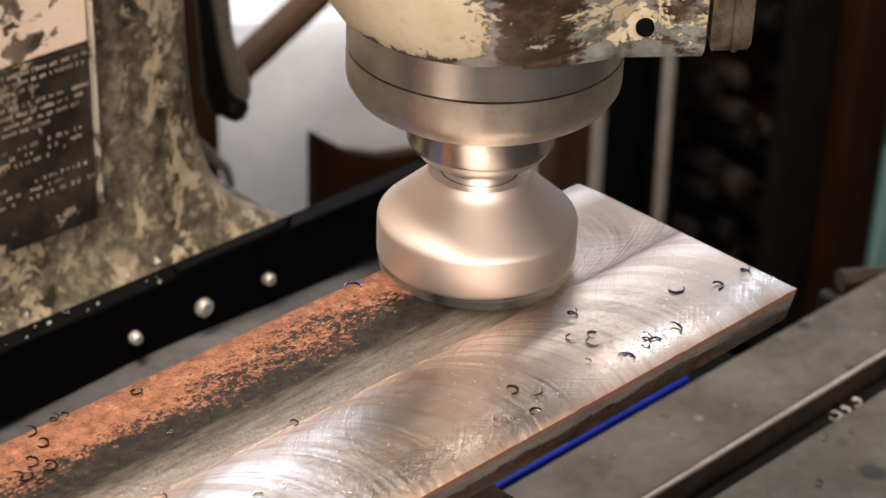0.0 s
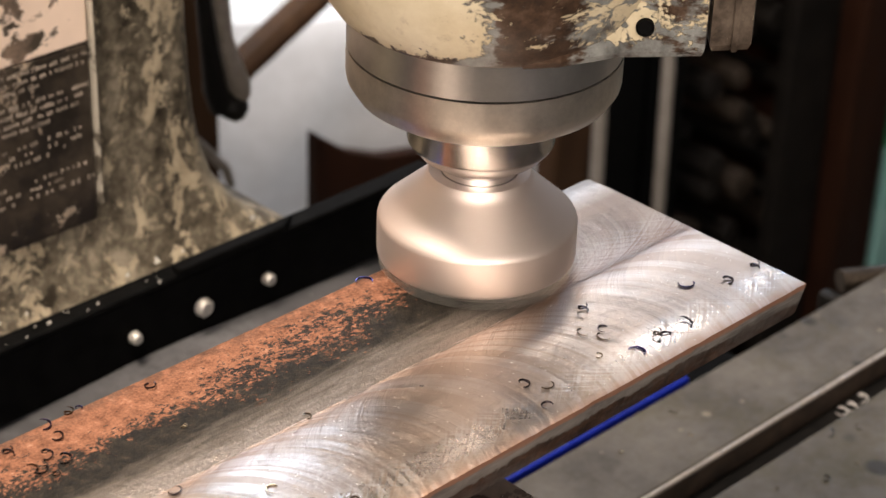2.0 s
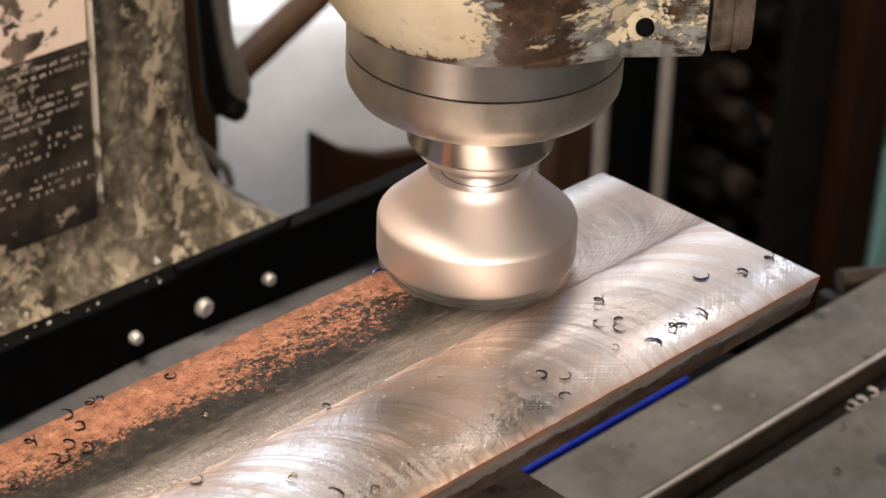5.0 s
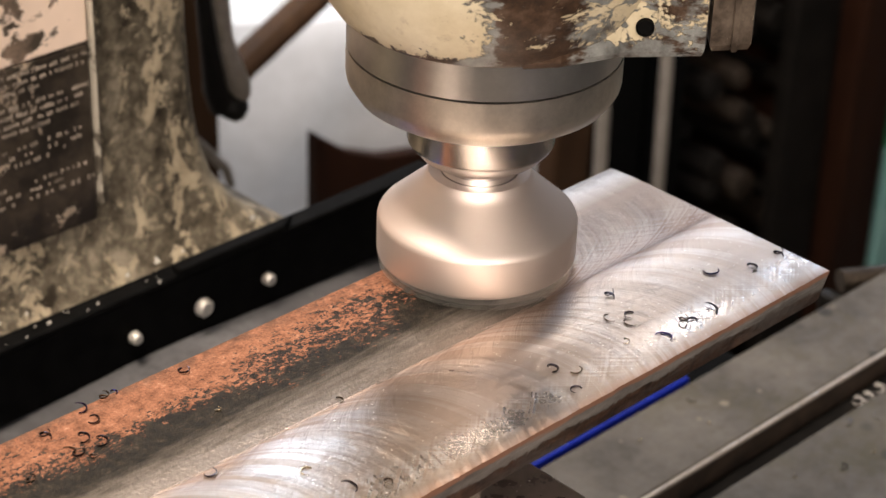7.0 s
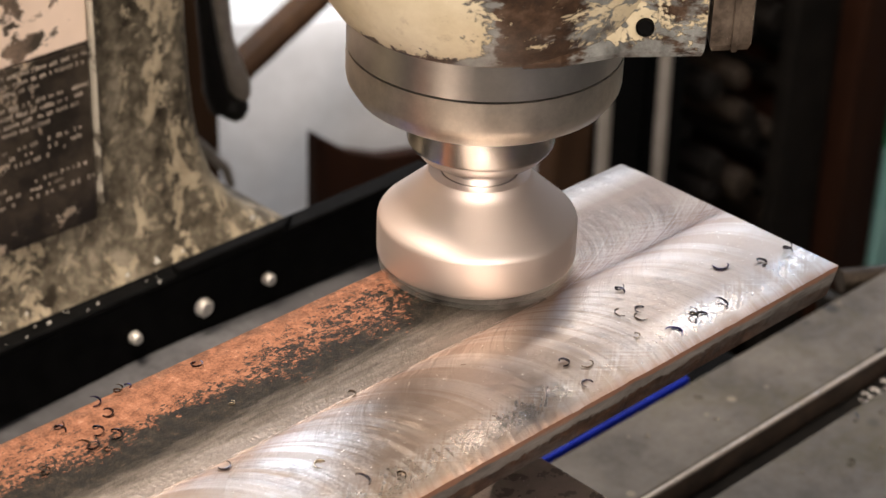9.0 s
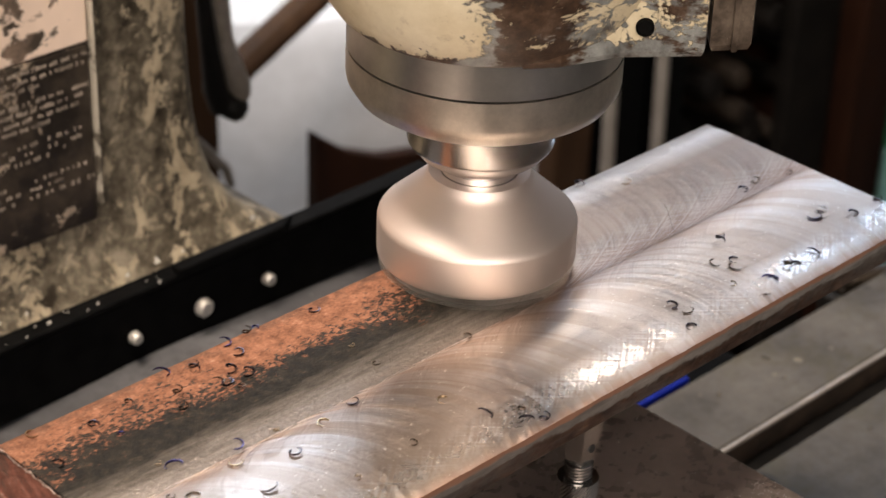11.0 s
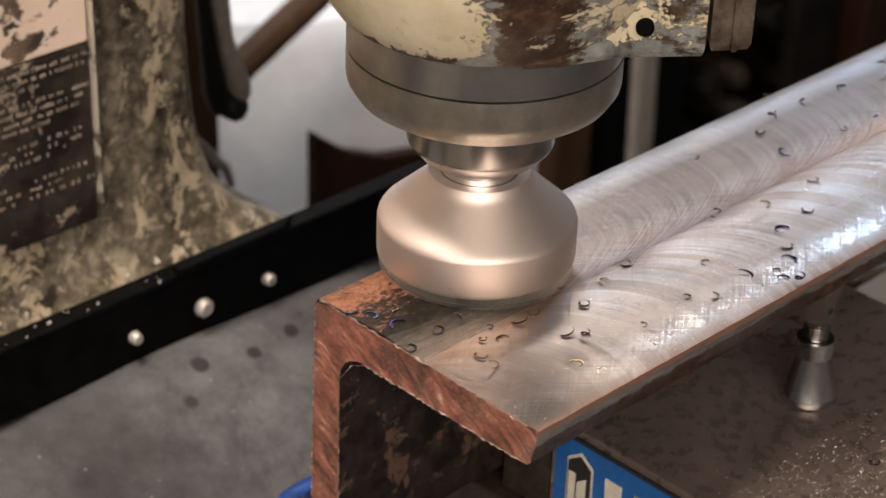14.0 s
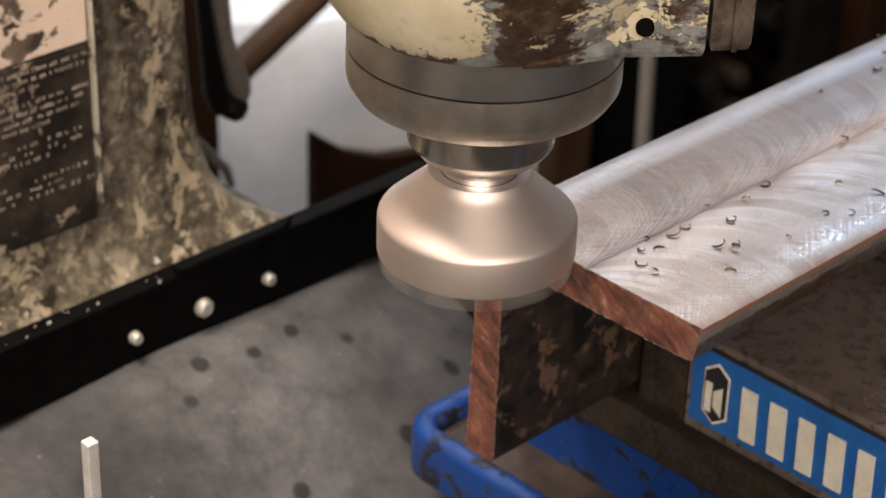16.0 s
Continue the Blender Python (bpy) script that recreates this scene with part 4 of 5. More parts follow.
def skin_pieces(th):
    """The rolled skin that the cutter takes off, in narrow bows that follow its leading edge."""
    pitch, rad = 0.005, 0.030
    ys = [0.0508, 0.0528, 0.0550, 0.0590, 0.0660, 0.0740, 0.0820, 0.0900, 0.0960, 0.0990, 0.1005, 0.1012]
    def bow(y):
        d = y - AXIS[1]
        return -math.sqrt(max(0.0, rad * rad - d * d))
    def top(y, x):
        lift = 0.0009 * min(1.0, max(0.0, (y - 0.0508) / 0.016)) + 0.00004
        drop = 0.0034 - math.sqrt(max(0.0, 0.0034 ** 2 - max(0.0, y - W + 0.0036) ** 2))
        return lift - drop + 0.00012 * noise.noise((x * 300, y * 300, 2))
    out = []
    count = int(0.30 / pitch)
    for i in range(count):
        xa, xb = pitch * i, pitch * (i + 1)
        cols = []
        for y in ys:
            lo, hi = max(0.0002, xa + bow(y)), max(0.0002, xb + bow(y))
            cols.append((lo, hi))
        if xb > 0.2031 + AXIS[0] + 0.003 or max(c[1] for c in cols) <= 0.0003:
            continue
        bm = bmesh.new()
        up = [[bm.verts.new((x, y, top(y, x))) for x in c] for y, c in zip(ys, cols)]
        dn = [[bm.verts.new((x, y, top(y, x) - 0.0012)) for x in c] for y, c in zip(ys, cols)]
        for k in range(len(ys) - 1):
            bm.faces.new((up[k][0], up[k][1], up[k + 1][1], up[k + 1][0]))
            bm.faces.new((dn[k][0], dn[k + 1][0], dn[k + 1][1], dn[k][1]))
            for e in (0, 1):
                bm.faces.new((up[k][e], up[k + 1][e], dn[k + 1][e], dn[k][e]))
        for k in (0, len(ys) - 1):
            bm.faces.new((up[k][0], up[k][1], dn[k][1], dn[k][0]))
        bmesh.ops.remove_doubles(bm, verts=bm.verts, dist=1e-6)
        bmesh.ops.recalc_face_normals(bm, faces=bm.faces)
        ob = part("skin_strip", bm, M["scale"], th, "rusty rolled skin", smooth=60)
        out.append((ob, (xa + xb) / 2))
    return out


def screw_jack():
    th = thing("screw_jack", "small turned steel screw jack with a knurled collar", "screw jack", )
    part("cone", lathe([(0, 0), (0.0100, 0), (0.0108, 0.0006), (0.0108, 0.0030), (0.0105, 0.0036), (0.0066, 0.0172), (0.0064, 0.0180), (0, 0.0180)], 64), M["jack"], th, "turned steel conical base", smooth=35)
    # knurled collar with crossed flutes
    bm = bmesh.new()
    n, rows = 64, 9
    vs = [[bm.verts.new(((0.00655 + (0.0003 if (i + j) % 2 else 0)) * math.cos(2 * math.pi * i / n), (0.00655 + (0.0003 if (i + j) % 2 else 0)) * math.sin(2 * math.pi * i / n), 0.0182 + 0.0066 * j / (rows - 1))) for i in range(n)] for j in range(rows)]
    for j in range(rows - 1):
        for i in range(n):
            bm.faces.new((vs[j][i], vs[j][(i + 1) % n], vs[j + 1][(i + 1) % n], vs[j + 1][i]))
    bm.faces.new(vs[0][::-1])
    bm.faces.new(vs[-1])
    part("knurled_collar", bm, M["jack"], th, "knurled steel collar")
    prof = [(0, 0.0245)]
    for k in range(5):
        z = 0.0250 + 0.0012 * k
        prof += [(0.0040, z), (0.0046, z + 0.0004), (0.0046, z + 0.0007), (0.0040, z + 0.0011)]
    part("screw", lathe(prof + [(0, 0.0312)], 40), M["jack"], th, "threaded steel screw", smooth=25)
    cap = prism([(-0.0052, -0.0052), (0.0052, -0.0052), (0.0052, 0.0052), (-0.0052, 0.0052)], 0.0310, 0.0483, 0.0005)
    for v in cap.verts:
        if v.co.z < 0.035:
            v.co.x *= 0.62
            v.co.y *= 0.62
    for e in cap.edges:
        e.smooth = False
    part("cap", moved(cap, pose(0, 0, 0, 0, 0, 4)), M["jack_cap"], th, "bright ground swivel cap")
    # raised black disc, the dark of the cross hole put into its colour
    hole = moved(lathe([(0, 0.0003), (0.0013, 0.0003), (0.0017, 0.0), (0, -0.001)], 16), pose(0, 0, 0, 0, 0, 4) @ pose(0.0005, -0.0041, 0.0372, 78))
    part("cap_hole", hole, M["black"], th, "dark cross hole")
    return th


TABLE = mill_table()
VISE = machine_vise()
ANGLE = angle_iron()
SKIN = skin_pieces(ANGLE)
JACK = screw_jack()
RIDERS += [(TABLE, 0, 0, 0), (VISE, 0, 0, 0), (ANGLE, 0, 0, 0), (JACK, 0.1568, 0.0118, -0.0630)]

rod = thing("stop_rod", "bright square steel rod standing on the table", "steel rod")
part("shank", block(-0.0020, 0.0020, -0.0020, 0.0020, 0, 0.167, 0.0005), M["pale_zinc"], rod, "bright square shank")
part("foot", block(-0.016, 0.016, -0.012, 0.012, 0, 0.014, 0.001), M["jaw"], rod, "steel foot")
RIDERS.append((rod, -0.1726, 0.0957, TABLE_Z))

# ---- behind the machine ----
lever = thing("hanging_lever", "black machine lever with a bright edge, behind the column", "lever")
part("lever_arm", tube([(0.2515, 0.4900, 0.03), (0.2530, 0.4900, -0.097), (0.2570, 0.4900, -0.131), (0.2595, 0.4900, -0.152), (0.2640, 0.4900, -0.165)], [0.0036, 0.0042, 0.0054, 0.0068, 0.0066], 14), M["black_paint"], lever, "black lever arm", smooth=60)
part("lever_grip", tube([(0.2580, 0.4855, 0.03), (0.2612, 0.4855, -0.098), (0.2640, 0.4855, -0.121), (0.2665, 0.4855, -0.131), (0.2695, 0.4855, -0.142), (0.2732, 0.4855, -0.153), (0.2755, 0.4855, -0.160)], [0.0052, 0.0050, 0.0042, 0.0050, 0.0064, 0.0066, 0.0045], 16), M["bar"], lever, "bright tapered steel grip", smooth=60)
part("lever_knob", moved(lathe([(0, -0.008), (0.006, -0.0072), (0.0092, -0.003), (0.0092, 0.003), (0.006, 0.0072), (0, 0.008)], 20), pose(0.2705, 0.489, -0.1655, 0, 35, 0)), M["black_paint"], lever, "black knob", smooth=60)

bench = thing("wooden_stand", "dark brown wooden stand with a sloping brace before the wall", "stand")
part("stand_panel", moved(prism([(-0.005, -0.24), (0.25, -0.24), (0.25, -0.050), (0.12, -0.036), (0.07, -0.025), (0.03, -0.007), (-0.005, 0.020)], -0.007, 0.007, 0.002), pose(0.605, 0.80, -0.432, 90)), M["dark_wood"], bench, "brown wooden side panel with a sloping top")
part("brace", tube([(0.46, 0.86, -0.425), (0.82, 0.86, -0.250)], 0.0135, 10), M["wood"], bench, "sloping brown brace")
part("stand_leg", block(0.452, 0.5075, 0.80, 0.84, FLOOR_Z, -0.20, 0.004), M["wood"], bench, "brown upright leg")
part("stand_post", block(0.995, 1.05, 0.89, 0.93, FLOOR_Z, -0.30, 0.004), M["wood"], bench, "brown upright post")
tank = thing("white_drum", "pale grey-white drum beside the wooden stand", "drum")
for hz in (0.02, 0.26, 0.52):
    part("hoop", moved(lathe([(0.338, -0.008), (0.348, -0.006), (0.351, 0), (0.348, 0.006), (0.338, 0.008)], 64), pose(0.90, 1.24, FLOOR_Z + hz)), M["wall"], tank, "rolled hoop", smooth=60)
part("shell", moved(lathe([(0, -0.75), (0.33, -0.75), (0.34, -0.74), (0.34, -0.005), (0.325, 0.02), (0, 0.03)], 64), pose(0.90, 1.24, FLOOR_Z + 0.75)), M["wall"], tank, smooth=50)

# dark rack of steel stock with pale bars in front
rack = thing("stock_rack", "dark rack crowded with steel offcuts in deep shade", "rack")
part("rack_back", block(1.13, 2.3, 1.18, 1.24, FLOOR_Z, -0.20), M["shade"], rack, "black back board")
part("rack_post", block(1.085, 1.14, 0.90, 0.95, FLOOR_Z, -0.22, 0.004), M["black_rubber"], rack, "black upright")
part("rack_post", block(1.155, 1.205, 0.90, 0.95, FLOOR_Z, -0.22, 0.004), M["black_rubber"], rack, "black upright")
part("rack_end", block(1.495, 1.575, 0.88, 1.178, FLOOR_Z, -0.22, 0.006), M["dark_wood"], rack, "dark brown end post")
# out of view, added to keep lamp light off the stock
part("rack_shade_board", block(1.085, 2.3, 0.86, 1.24, -0.2195, -0.19, 0.004), M["shade"], rack, "unseen dark board added to shade the rack")
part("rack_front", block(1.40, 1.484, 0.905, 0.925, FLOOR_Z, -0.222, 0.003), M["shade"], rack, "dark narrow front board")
rng = random.Random(9)
for k in range(56):
    z = -1.02 + 0.047 * (k % 14) + rng.uniform(-0.008, 0.008)
    x = 1.22 + 0.075 * (k // 14) + rng.uniform(-0.02, 0.02) + 0.02 * (k % 2)
    r = rng.uniform(0.010, 0.019)
    b = moved(lathe([(0, 0.24), (r - 0.003, 0.24), (r, 0.236), (r, 0), (0, 0)], 8), pose(x, 1.17, z, 90 + rng.uniform(-4, 4), 0, rng.uniform(-6, 6)))
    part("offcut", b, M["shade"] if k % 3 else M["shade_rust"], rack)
cabinet = thing("teal_cabinet", "teal and green enamelled cabinet at the edge of the shop", "cabinet")
part("cabinet_body", block(1.590, 2.2, 0.88, 1.1, FLOOR_Z, -0.80, 0.01), M["teal"], cabinet, "teal cabinet body")
part("cabinet_top", block(1.590, 2.2, 0.88, 1.1, -0.7995, -0.222, 0.01), M["green"], cabinet, "green upper part")
knob = thing("feed_screw_end", "small worn steel screw end behind the table", "screw")
part("spindle", moved(lathe([(0, 0), (0.006, 0), (0.006, 0.03), (0.009, 0.03), (0.009, 0.04), (0, 0.04)], 20), pose(0.405, 0.168, -0.187, 0, 90, -30)), M["bed"], knob, smooth=40)
part("bracket", block(0.398, 0.406, 0.160, 0.176, -0.26, -0.194, 0.002), M["black_paint"], knob)


def crank_bar(name_label):
    th = thing("crank_bar", name_label, "steel bar", "two crank bars")
    part("bar", tube([(0, 0, -0.42), (0, 0, 0.30)], 0.0065, 14), M["bar"], th, smooth=60)
    part("cap", moved(lathe([(0, 0.006), (0.005, 0.004), (0.0075, 0), (0.0075, -0.01), (0, -0.01)], 14), pose(0, 0, 0.3005)), M["bar"], th, smooth=50)
    return th


BAR_A = crank_bar("pale upright steel bar behind the table")
BAR_B = crank_bar("pale upright steel bar in front of a dark rack")


# ---- swarf ----
def chip_mesh(kind, mat, size=1.0):
    """A curled milling chip: a thin ribbon bent to a C, an open ring or a spiral."""
    rng = random.Random(kind * 7 + 1)
    turn = (230, 300, 190, 420, 150)[kind % 5]
    r0 = (0.0019, 0.0015, 0.0024, 0.0016, 0.0022)[kind % 5]
    lift = (0.0002, 0.0007, 0.0, 0.0022, 0.0009)[kind % 5]
    bm = bmesh.new()
    n, rows = 18, []
    for i in range(n + 1):
        u = i / n
        a = radians(turn * u)
        r = r0 * (1 - 0.3 * u * (kind % 2)) + 0.00012 * math.sin(9 * u)
        w = 0.00023 * (0.25 + math.sin(math.pi * min(1, 0.12 + u * 0.95)) ** 0.7)
        c = Vector((r * math.cos(a), r * math.sin(a), 0.0006 + lift * u))
        o = Vector((math.cos(a), math.sin(a), 0)) * 0.00013
        h = Vector((0.25 * math.cos(a), 0.25 * math.sin(a), 1)) * w
        rows.append([bm.verts.new(p) for p in (c - o - h, c + o - h, c + o + h, c - o + h)])
    for a, b in zip(rows, rows[1:]):
        for k in range(4):
            bm.faces.new((a[k], a[(k + 1) % 4], b[(k + 1) % 4], b[k]))
    bm.faces.new(rows[0][::-1])
    bm.faces.new(rows[-1])
    bmesh.ops.recalc_face_normals(bm, faces=bm.faces)
    low = min(v.co.z for v in bm.verts)
    for v in bm.verts:
        v.co = (v.co - Vector((0, 0, low))) * size
    return mesh_of("chip", bm, mat, 60)


CHIP_MESH = [chip_mesh(k, (CHIP + [M["pale_zinc"]])[m], q) for k, m, q in ((0, 0, 1.0), (1, 1, 0.9), (2, 3, 1.1), (3, 1, 1.0), (4, 1, 0.8), (0, 2, 1.0), (1, 0, 1.25), (3, 0, 1.15), (2, 1, 0.9), (3, 2, 0.65), (1, 3, 0.75), (4, 0, 1.2), (3, 4, 1.6))]
# places on the bar in millimetres
EARLY = [(290, 27), (302, 19), (315, 18), (251, 38), (242, 29), (245, 23), (248, 26), (235, 16), (246, 10), (258, 12), (260, 9), (270, 11),
        (206, 21), (203, 8), (211, 16), (145, 52), (114, 31), (117, 17), (128, 12), (93, 49), (68, 83), (83, 91), (83, 99), (67, 93), (92, 98),
        (52, 78), (96, 99), (113, 70), (72, 76), (75, 85), (119, 94), (209, 97), (70, 80), (78, 80)]
LATER = [(79, 46), (63, 40), (111, 58), (125, 6), (129, 3), (92, 21), (46, 33), (68, 19), (28, 43), (23, 47), (52, 54), (47, 48), (64, 52), (54, 86),
        (40, 92), (57, 98), (9, 97), (5, 80), (28, 80), (26, 89), (36, 57), (33, 60), (263, 88), (283, 56), (292, 56), (307, 53), (247, 98),
        (295, 26), (236, 3), (201, 13), (304, 69)]
LAST = [(2, 87), (13, 79), (8, 70), (23, 60), (16, 41), (30, 51), (40, 48), (49, 27), (35, 18), (15, 35), (1, 57), (14, 58), (99, 16), (137, 14),
        (144, 20), (152, 28), (170, 31), (162, 44), (139, 49), (171, 83), (240, 85), (232, 61), (261, 83), (219, 86), (232, 99), (251, 60),
        (281, 79), (190, 44), (297, 71), (200, 64), (205, 80), (295, 90), (272, 40)]
ON_TABLE = [(515, 100), (522, 100), (532, 101), (429, 73), (470, 61), (432, 124), (442, 142), (480, 84), (495, 77), (399, 136), (451, 63)]
ON_JAW = [(174, -19), (176, -23), (185, -26), (160, -13), (188, 1), (204, -31), (150, -40), (192, -12), (140, -30), (166, -34)]
CHIPS = []


def lay_chips():
    rng = random.Random(21)
    for name, places, z in (("early", EARLY, 0.0), ("later", LATER, 0.0), ("last", LAST, 0.0), ("jaw", ON_JAW, -0.0630), ("table", ON_TABLE, TABLE_Z + 0.0002)):
        for i, (a, b) in enumerate(places):
            ob = new("metal_chip", CHIP_MESH[12 if name == "table" and 90 < b < 104 else rng.randrange(len(CHIP_MESH) - 1)])
            tagged(ob, "curled blue-brown steel milling chip lying on the bar" if z == 0 else "curled steel milling chip lying on the vise jaw" if name == "jaw" else "bright curled milling chip lying on the table", "metal chip", "milling chips")
            x, y = a / 1000, b / 1000
            skin = y > 0.052 and x < (0.03 if name == "last" else 0.24)
            zz = z + (-0.0140 if name == "table" and 0.089 < y < 0.106 else 0.0001) + (0.0010 if skin and z == 0 else 0)
            CHIPS.append((ob, name, x, y, zz, rng.uniform(0, 360), i))


lay_chips()


def swarf_dust():
    """Fine bright grains strewn over the bar and the jaw."""
    rng = random.Random(5)
    bm = bmesh.new()
    for k in range(3800):
        if k < 520:
            x, y, z = rng.uniform(0.003, LEN - 0.003), rng.uniform(0.002, 0.049), 0.00005
        else:
            # grains crowd the jaw's lit front to make it brighter than the shaded part
            x, y, z = rng.uniform(0.085, 0.228), rng.uniform(-0.087, -0.008 if k % 9 else 0.055), -0.0630
        s = rng.uniform(0.00010, 0.00026)
        a = rng.uniform(0, 3.1)
        p = [bm.verts.new((x + s * math.cos(a + q) * e, y + s * math.sin(a + q) * e, z + h)) for q, e, h in ((0, 1.6, 0), (1.9, 1, 0), (4.0, 1, 0), (0.6, 0.3, s))]
        for f in ((0, 2, 1), (0, 1, 3), (1, 2, 3), (2, 0, 3)):
            bm.faces.new([p[q] for q in f])
    bmesh.ops.recalc_face_normals(bm, faces=bm.faces)
    return tagged(part("swarf_grains", bm, M["pale_zinc"]), "fine bright steel grains strewn over the work", "swarf", kind="stuff")


RIDERS.append((swarf_dust(), 0, 0, 0))


def foot_swarf():
    rng = random.Random(31)
    bm = bmesh.new()
    for k in range(44):
        x = rng.uniform(-0.10, 0.14)
        y, z = (rng.uniform(0.2975, 0.3010), -0.1060) if k < 22 else (rng.uniform(0.2890, 0.2970), -0.1094)
        s = rng.uniform(0.0004, 0.0017) * (0.6 if k >= 22 else 1)
        bmesh.ops.create_icosphere(bm, subdivisions=1, radius=s, matrix=pose(x, y, z + s * 0.3, rng.uniform(0, 90), 0, rng.uniform(0, 90)) @ Matrix.Diagonal((1.6, 0.8, 0.5, 1)))
    return tagged(part("loose_swarf", bm, M["bolt"]), "pale swarf bits lying on the column foot", "swarf", kind="stuff")


foot_swarf()


# ---- brush ----
def paint_brush():
    """Handle along +x, bristles towards -x, blade in the x, z plane, y thickness."""
    th = thing("chip_brush", "wide black-bristled brush with rusty ferrule and wooden handle", "brush")
    half = 0.0245
    bm = bmesh.new()
    rng = random.Random(2)
    rows = 30
    for k in range(2600):
        z, y = rng.uniform(-half, half), rng.uniform(-0.006, 0.006)
        ln = rng.uniform(0.040, 0.054)
        spread = 1.0 + rng.uniform(0.05, 0.22)
        bend = rng.uniform(-0.004, 0.004)
        r = rng.uniform(0.00016, 0.00036)
        pts = [Vector((0.002, y, z)), Vector((-ln * 0.5, y * 1.1 + bend * 0.2, z * (1 + (spread - 1) * 0.4) + bend * 0.3)), Vector((-ln, y * 1.4 + bend, z * spread + bend))]
        prev = None
        for j, p in enumerate(pts):
            rr = r * (1 - 0.35 * j)
            ring = [bm.verts.new(p + Vector((0, rr * math.cos(q), rr * math.sin(q)))) for q in (0, 2.1, 4.2)]
            if prev:
                for q in range(3):
                    bm.faces.new((prev[q], prev[(q + 1) % 3], ring[(q + 1) % 3], ring[q]))
            prev = ring
    bmesh.ops.recalc_face_normals(bm, faces=bm.faces)
    part("bristles", bm, M["bristle"], th, "stiff black bristles full of swarf")
    core = block(-0.036, 0.003, -0.0045, 0.0045, -half * 0.97, half * 0.97, 0.002)
    part("bristle_core", core, M["bristle"], th, "dense black root of the bristles")
    fer = block(0.0, 0.038, -0.0082, 0.0082, -half - 0.001, half + 0.001, 0.004, 4)
    ferr = part("ferrule", fer, M["ferrule"], th, "tarnished rusty steel ferrule", smooth=40)
    for x in (0.004, 0.0095, 0.029):
        part("ferrule_bead", block(x - 0.0011, x + 0.0011, -0.0089, 0.0089, -half + 0.0008, half - 0.0008, 0.001, 2), M["ferrule"], ferr, "pressed bead")
    side = [(0.0382, 0.0236), (0.0425, 0.0234), (0.0460, 0.0190), (0.0490, 0.0115), (0.0530, 0.0078), (0.062, 0.0066), (0.080, 0.0070), (0.11, 0.0095), (0.14, 0.0100), (0.16, 0.006)]
    outline = [(x, -z) for x, z in side] + [(0.163, 0)] + [(x, z) for x, z in side[::-1]]
    hd = prism(outline, -0.0068, 0.0068, 0.0028, 3)
    part("handle", moved(hd, pose(0, 0, 0, 90)), M["pine"], th, "pale varnished wooden handle", smooth=40)
    for k in range(48):
        c = new("caught_chip", CHIP_MESH[9 if k % 3 else 5])
        c.parent = th
        c.location = (rng.uniform(-0.046, -0.004), -0.0075 - rng.uniform(0, 0.001), rng.uniform(-0.024, 0.024))
        c.rotation_euler = (rng.uniform(0, 3), rng.uniform(0, 3), rng.uniform(0, 3))
        c.scale = (0.7, 0.7, 0.7)
    return th


BRUSH = paint_brush()


# ---- all movement ----
def brush_pose(cx, cy, cz, yaw, lean, roll):
    return Matrix.Translation((cx, cy, cz)) @ pose(0, 0, 0, 0, 0, yaw) @ pose(0, 0, 0, 0, lean, 0) @ pose(0, 0, 0, roll, 0, 0)


def strike(x, y, start=0.0):
    """When the cutter's rim reaches a chip that lies on the skin, or None."""
    if y < 0.0525:
        return None
    rim = AXIS[0] - math.sqrt(max(0.0, 0.035 ** 2 - (y - AXIS[1]) ** 2))
    t = 0.0
    while t < 15.4:
        if x + feed(t) > rim:
            return t if t > start + 0.3 else None
        t += 0.02
    return None


def flung(x, y, z, spin, hit):
    """Rows of a chip that the cutter throws back on to the rubber sheet."""
    wx = x + feed(hit)
    ly = 0.215 + 0.5 * abs(y - 0.08)
    s = (0.2975 - ly) / 0.17
    lz = -0.1455 - 0.05 * s - 0.075 * s * s + 0.004
    return [(hit, pose(wx, y, z, 0, 0, spin)), (hit + 0.1, pose(wx - 0.02, y + 0.05, 0.02, 80, 20, spin)), (hit + 0.25, pose(wx - 0.06, ly, lz, 10, 0, spin)), (16, pose(wx - 0.06, ly, lz, 10, 0, spin))]


def landed(ob, x, y, z, spin, start):
    """A chip that leaves the cutter's rim just before start and then rides on the bar."""
    rows = []
    wait = pose(AXIS[0], AXIS[1], 0.008, 0, 0, spin)
    for t in sorted(set(FEED_TIMES + [start - 0.3, start - 0.2, start - 0.1, start])):
        if t < start - 0.25:
            rows.append((t, wait))
        elif t < start - 0.15:
            rows.append((t, pose(AXIS[0] + 0.03, AXIS[1] - 0.022, 0.006, 60, 0, spin)))
        elif t < start - 1e-6:
            rows.append((t, pose((AXIS[0] + x + feed(t)) / 2, (AXIS[1] + y) / 2, 0.018, 120, 40, spin)))
        else:
            rows.append((t, pose(x + feed(t), y + cross(t), z, 0, 0, spin)))
    hit = strike(x, y, start)
    if hit is not None:
        rows = [r for r in rows if r[0] < hit - 0.01] + flung(x, y, z, spin, hit)
    walk(ob, rows)


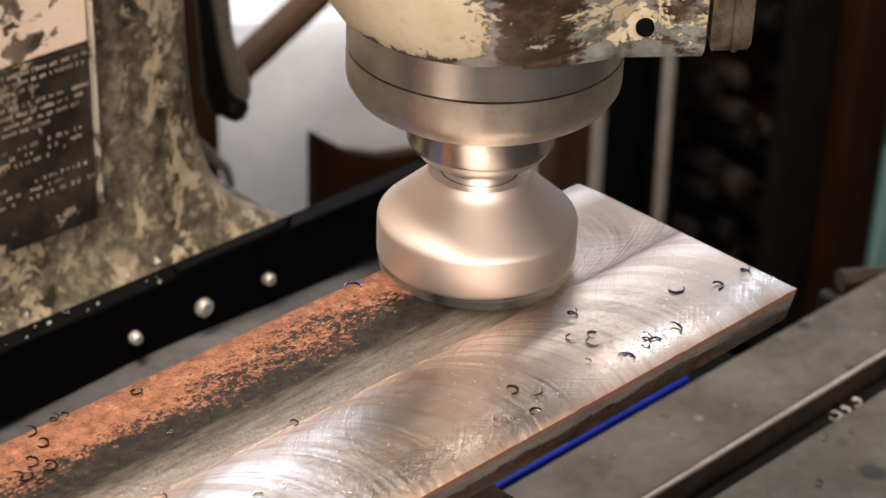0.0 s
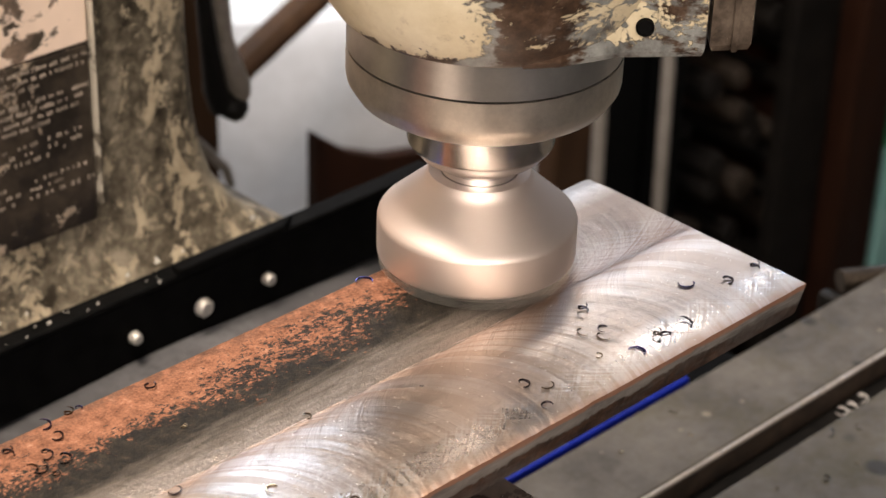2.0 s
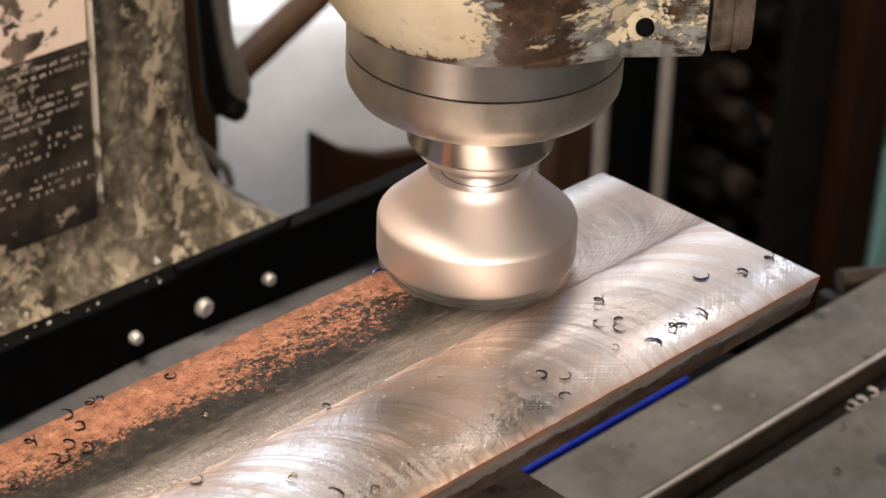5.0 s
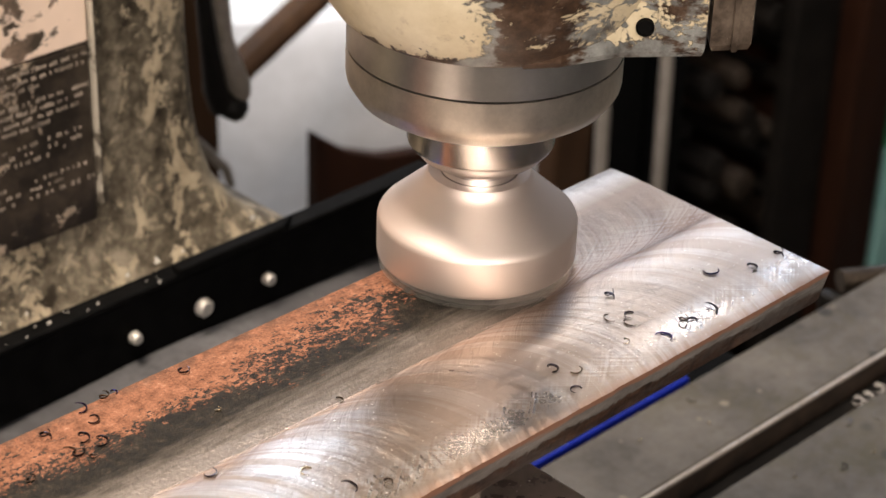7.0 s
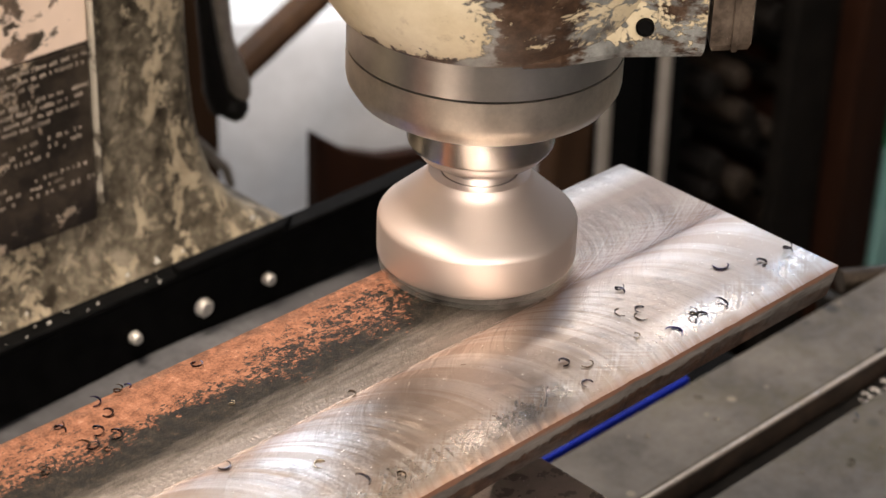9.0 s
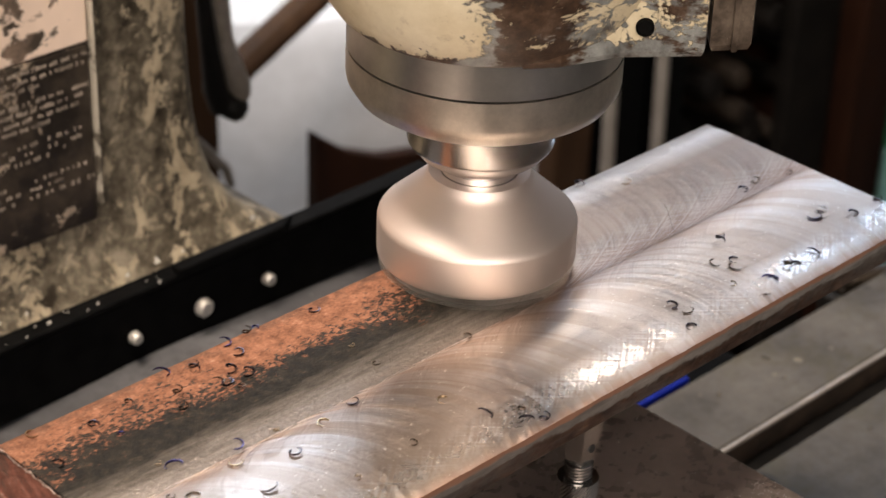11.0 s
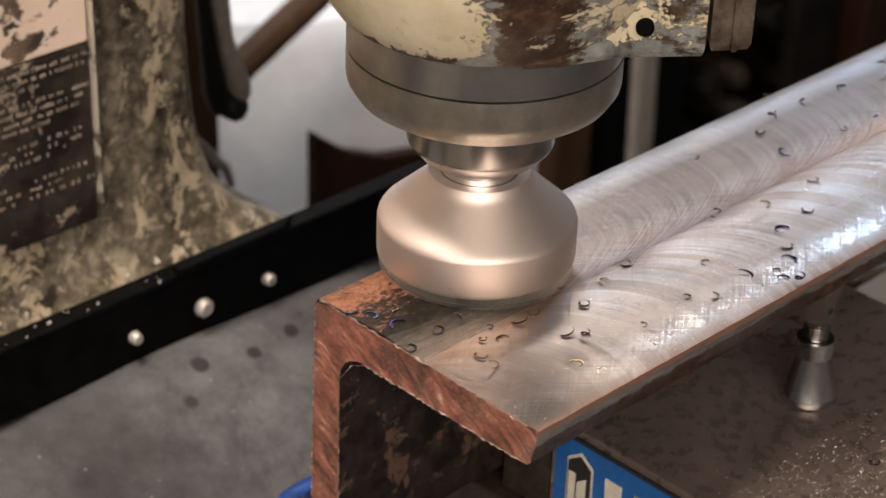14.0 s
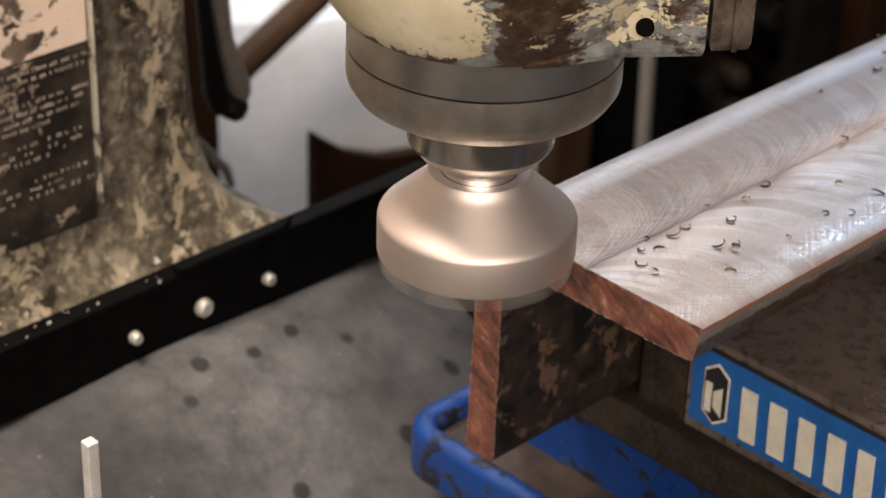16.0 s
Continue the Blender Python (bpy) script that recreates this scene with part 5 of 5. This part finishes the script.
def swept(ob, x, y, z, spin, i):
    """A chip that the brush pushes off the far end of the bar on to the table."""
    go = 11.98 + 0.012 * (i % 9)
    rows = [(t, pose(x + feed(t), y, z, 0, 0, spin)) for t in FEED_TIMES if t < go]
    rows.append((go, pose(x + feed(go), y, z, 0, 0, spin)))
    ex, ey = 0.40 + 0.010 * (i % 7), 0.04 + 0.008 * (i % 11)
    rows.append((go + 0.10, pose(0.33, y * 0.5 + ey * 0.5, 0.01, 90, 30, spin)))
    rest = go + 0.25
    rows += [(t, pose(ex + 0.1 + feed(t) - feed(rest), ey + cross(t), TABLE_Z, 0, 0, spin)) for t in [rest] + [q for q in FEED_TIMES if q > rest]]
    walk(ob, rows)


def motions():
    for ob, x, y, z in RIDERS:
        ride(ob, x, y, z)
    walk(CUTTER, [(i / 30, pose(*AXIS, 0, 0, 0, -80 * i)) for i in range(481)])
    for ob, mid in SKIN:
        # the strip is taken off when it comes under the cutter's face
        reach = AXIS[0] + 0.002
        t = 0.0
        while t < 16 and mid + feed(t) < reach:
            t += 0.02
        t = min(max(t, 0.2), 15.9)
        walk(ob, [(0, pose(0, 0, 0)), (t - 0.1, pose(0, 0, 0)), (t, pose(0, 0, -0.004)), (16, pose(0, 0, -0.004))])
    rng = random.Random(8)
    for ob, when, x, y, z, spin, i in CHIPS:
        gone = x > 0.185 and y > 0.012
        if when in ("jaw", "table"):
            ride(ob, x, y, z, (0, 0, spin))
        elif when == "early":
            if gone:
                swept(ob, x, y, z, spin, i)
            elif strike(x, y) is not None:
                hit = strike(x, y)
                walk(ob, [(t, pose(x + feed(t), y, z, 0, 0, spin)) for t in FEED_TIMES if t < hit - 0.01] + flung(x, y, z, spin, hit))
            else:
                ride(ob, x, y, z, (0, 0, spin))
        elif when == "later":
            if gone:
                first = 10.2 + 0.03 * i
                rows = []
                go = 11.98 + 0.012 * (i % 9)
                landed_rows = [(0, pose(AXIS[0], AXIS[1], 0.008, 0, 0, spin)), (first - 0.2, pose(AXIS[0], AXIS[1], 0.008, 0, 0, spin)), (first - 0.1, pose(AXIS[0] + 0.06, AXIS[1] - 0.02, 0.02, 120, 0, spin))]
                landed_rows += [(t, pose(x + feed(t), y, z, 0, 0, spin)) for t in (first, 11.3, go)]
                landed_rows.append((go + 0.1, pose(0.33, 0.03, 0.01, 90, 30, spin)))
                rest = go + 0.25
                landed_rows += [(t, pose(0.50 + feed(t) - feed(rest), 0.03 + 0.003 * (i % 9) + cross(t), TABLE_Z, 0, 0, spin)) for t in [rest] + [q for q in FEED_TIMES if q > rest]]
                walk(ob, landed_rows)
            else:
                landed(ob, x, y, z, spin, 9.6 + 0.05 * i)
        else:
            landed(ob, x, y, z, spin, 12.35 + 0.045 * i)
    away = brush_pose(0.80, -0.70, FLOOR_Z + 0.0105, -38, 0, 90)
    swing = brush_pose(0.42, -0.20, 0.20, -40, -10, 0)
    wipe = brush_pose(0.1104, 0.0346, 0.0385, -42, -4, 0)
    walk(BRUSH, [(0, away), (11.3, away), (11.5, brush_pose(0.66, -0.45, -0.40, -38, -4, 50)), (11.7, swing), (11.84, brush_pose(0.150, 0.000, 0.085, -40, -24, 0)),
                 (11.92, brush_pose(0.124, 0.022, 0.068, -40, -24, 0)), (12.0, brush_pose(0.1494, -0.0044, 0.026, -42, -4, 0)), (12.08, wipe), (12.13, wipe),
                 (12.2, swing), (12.5, brush_pose(0.66, -0.45, -0.40, -38, -4, 50)), (12.8, away), (16, away)])
    for bar, rows in ((BAR_A, ((0, 0.953), (9.2, 0.961), (11.3, 0.971), (12.5, 0.988), (14.5, 1.009), (16, 1.018))),
                      (BAR_B, ((0, 1.0816), (9.2, 1.0755), (11.3, 1.0693), (12.5, 1.0591), (14.5, 1.053), (16, 1.0494)))):
        walk(bar, [(t, pose(x, 0.80 if bar is BAR_A else 0.825, -0.56, 0, -1.5, 0)) for t, x in rows])


motions()
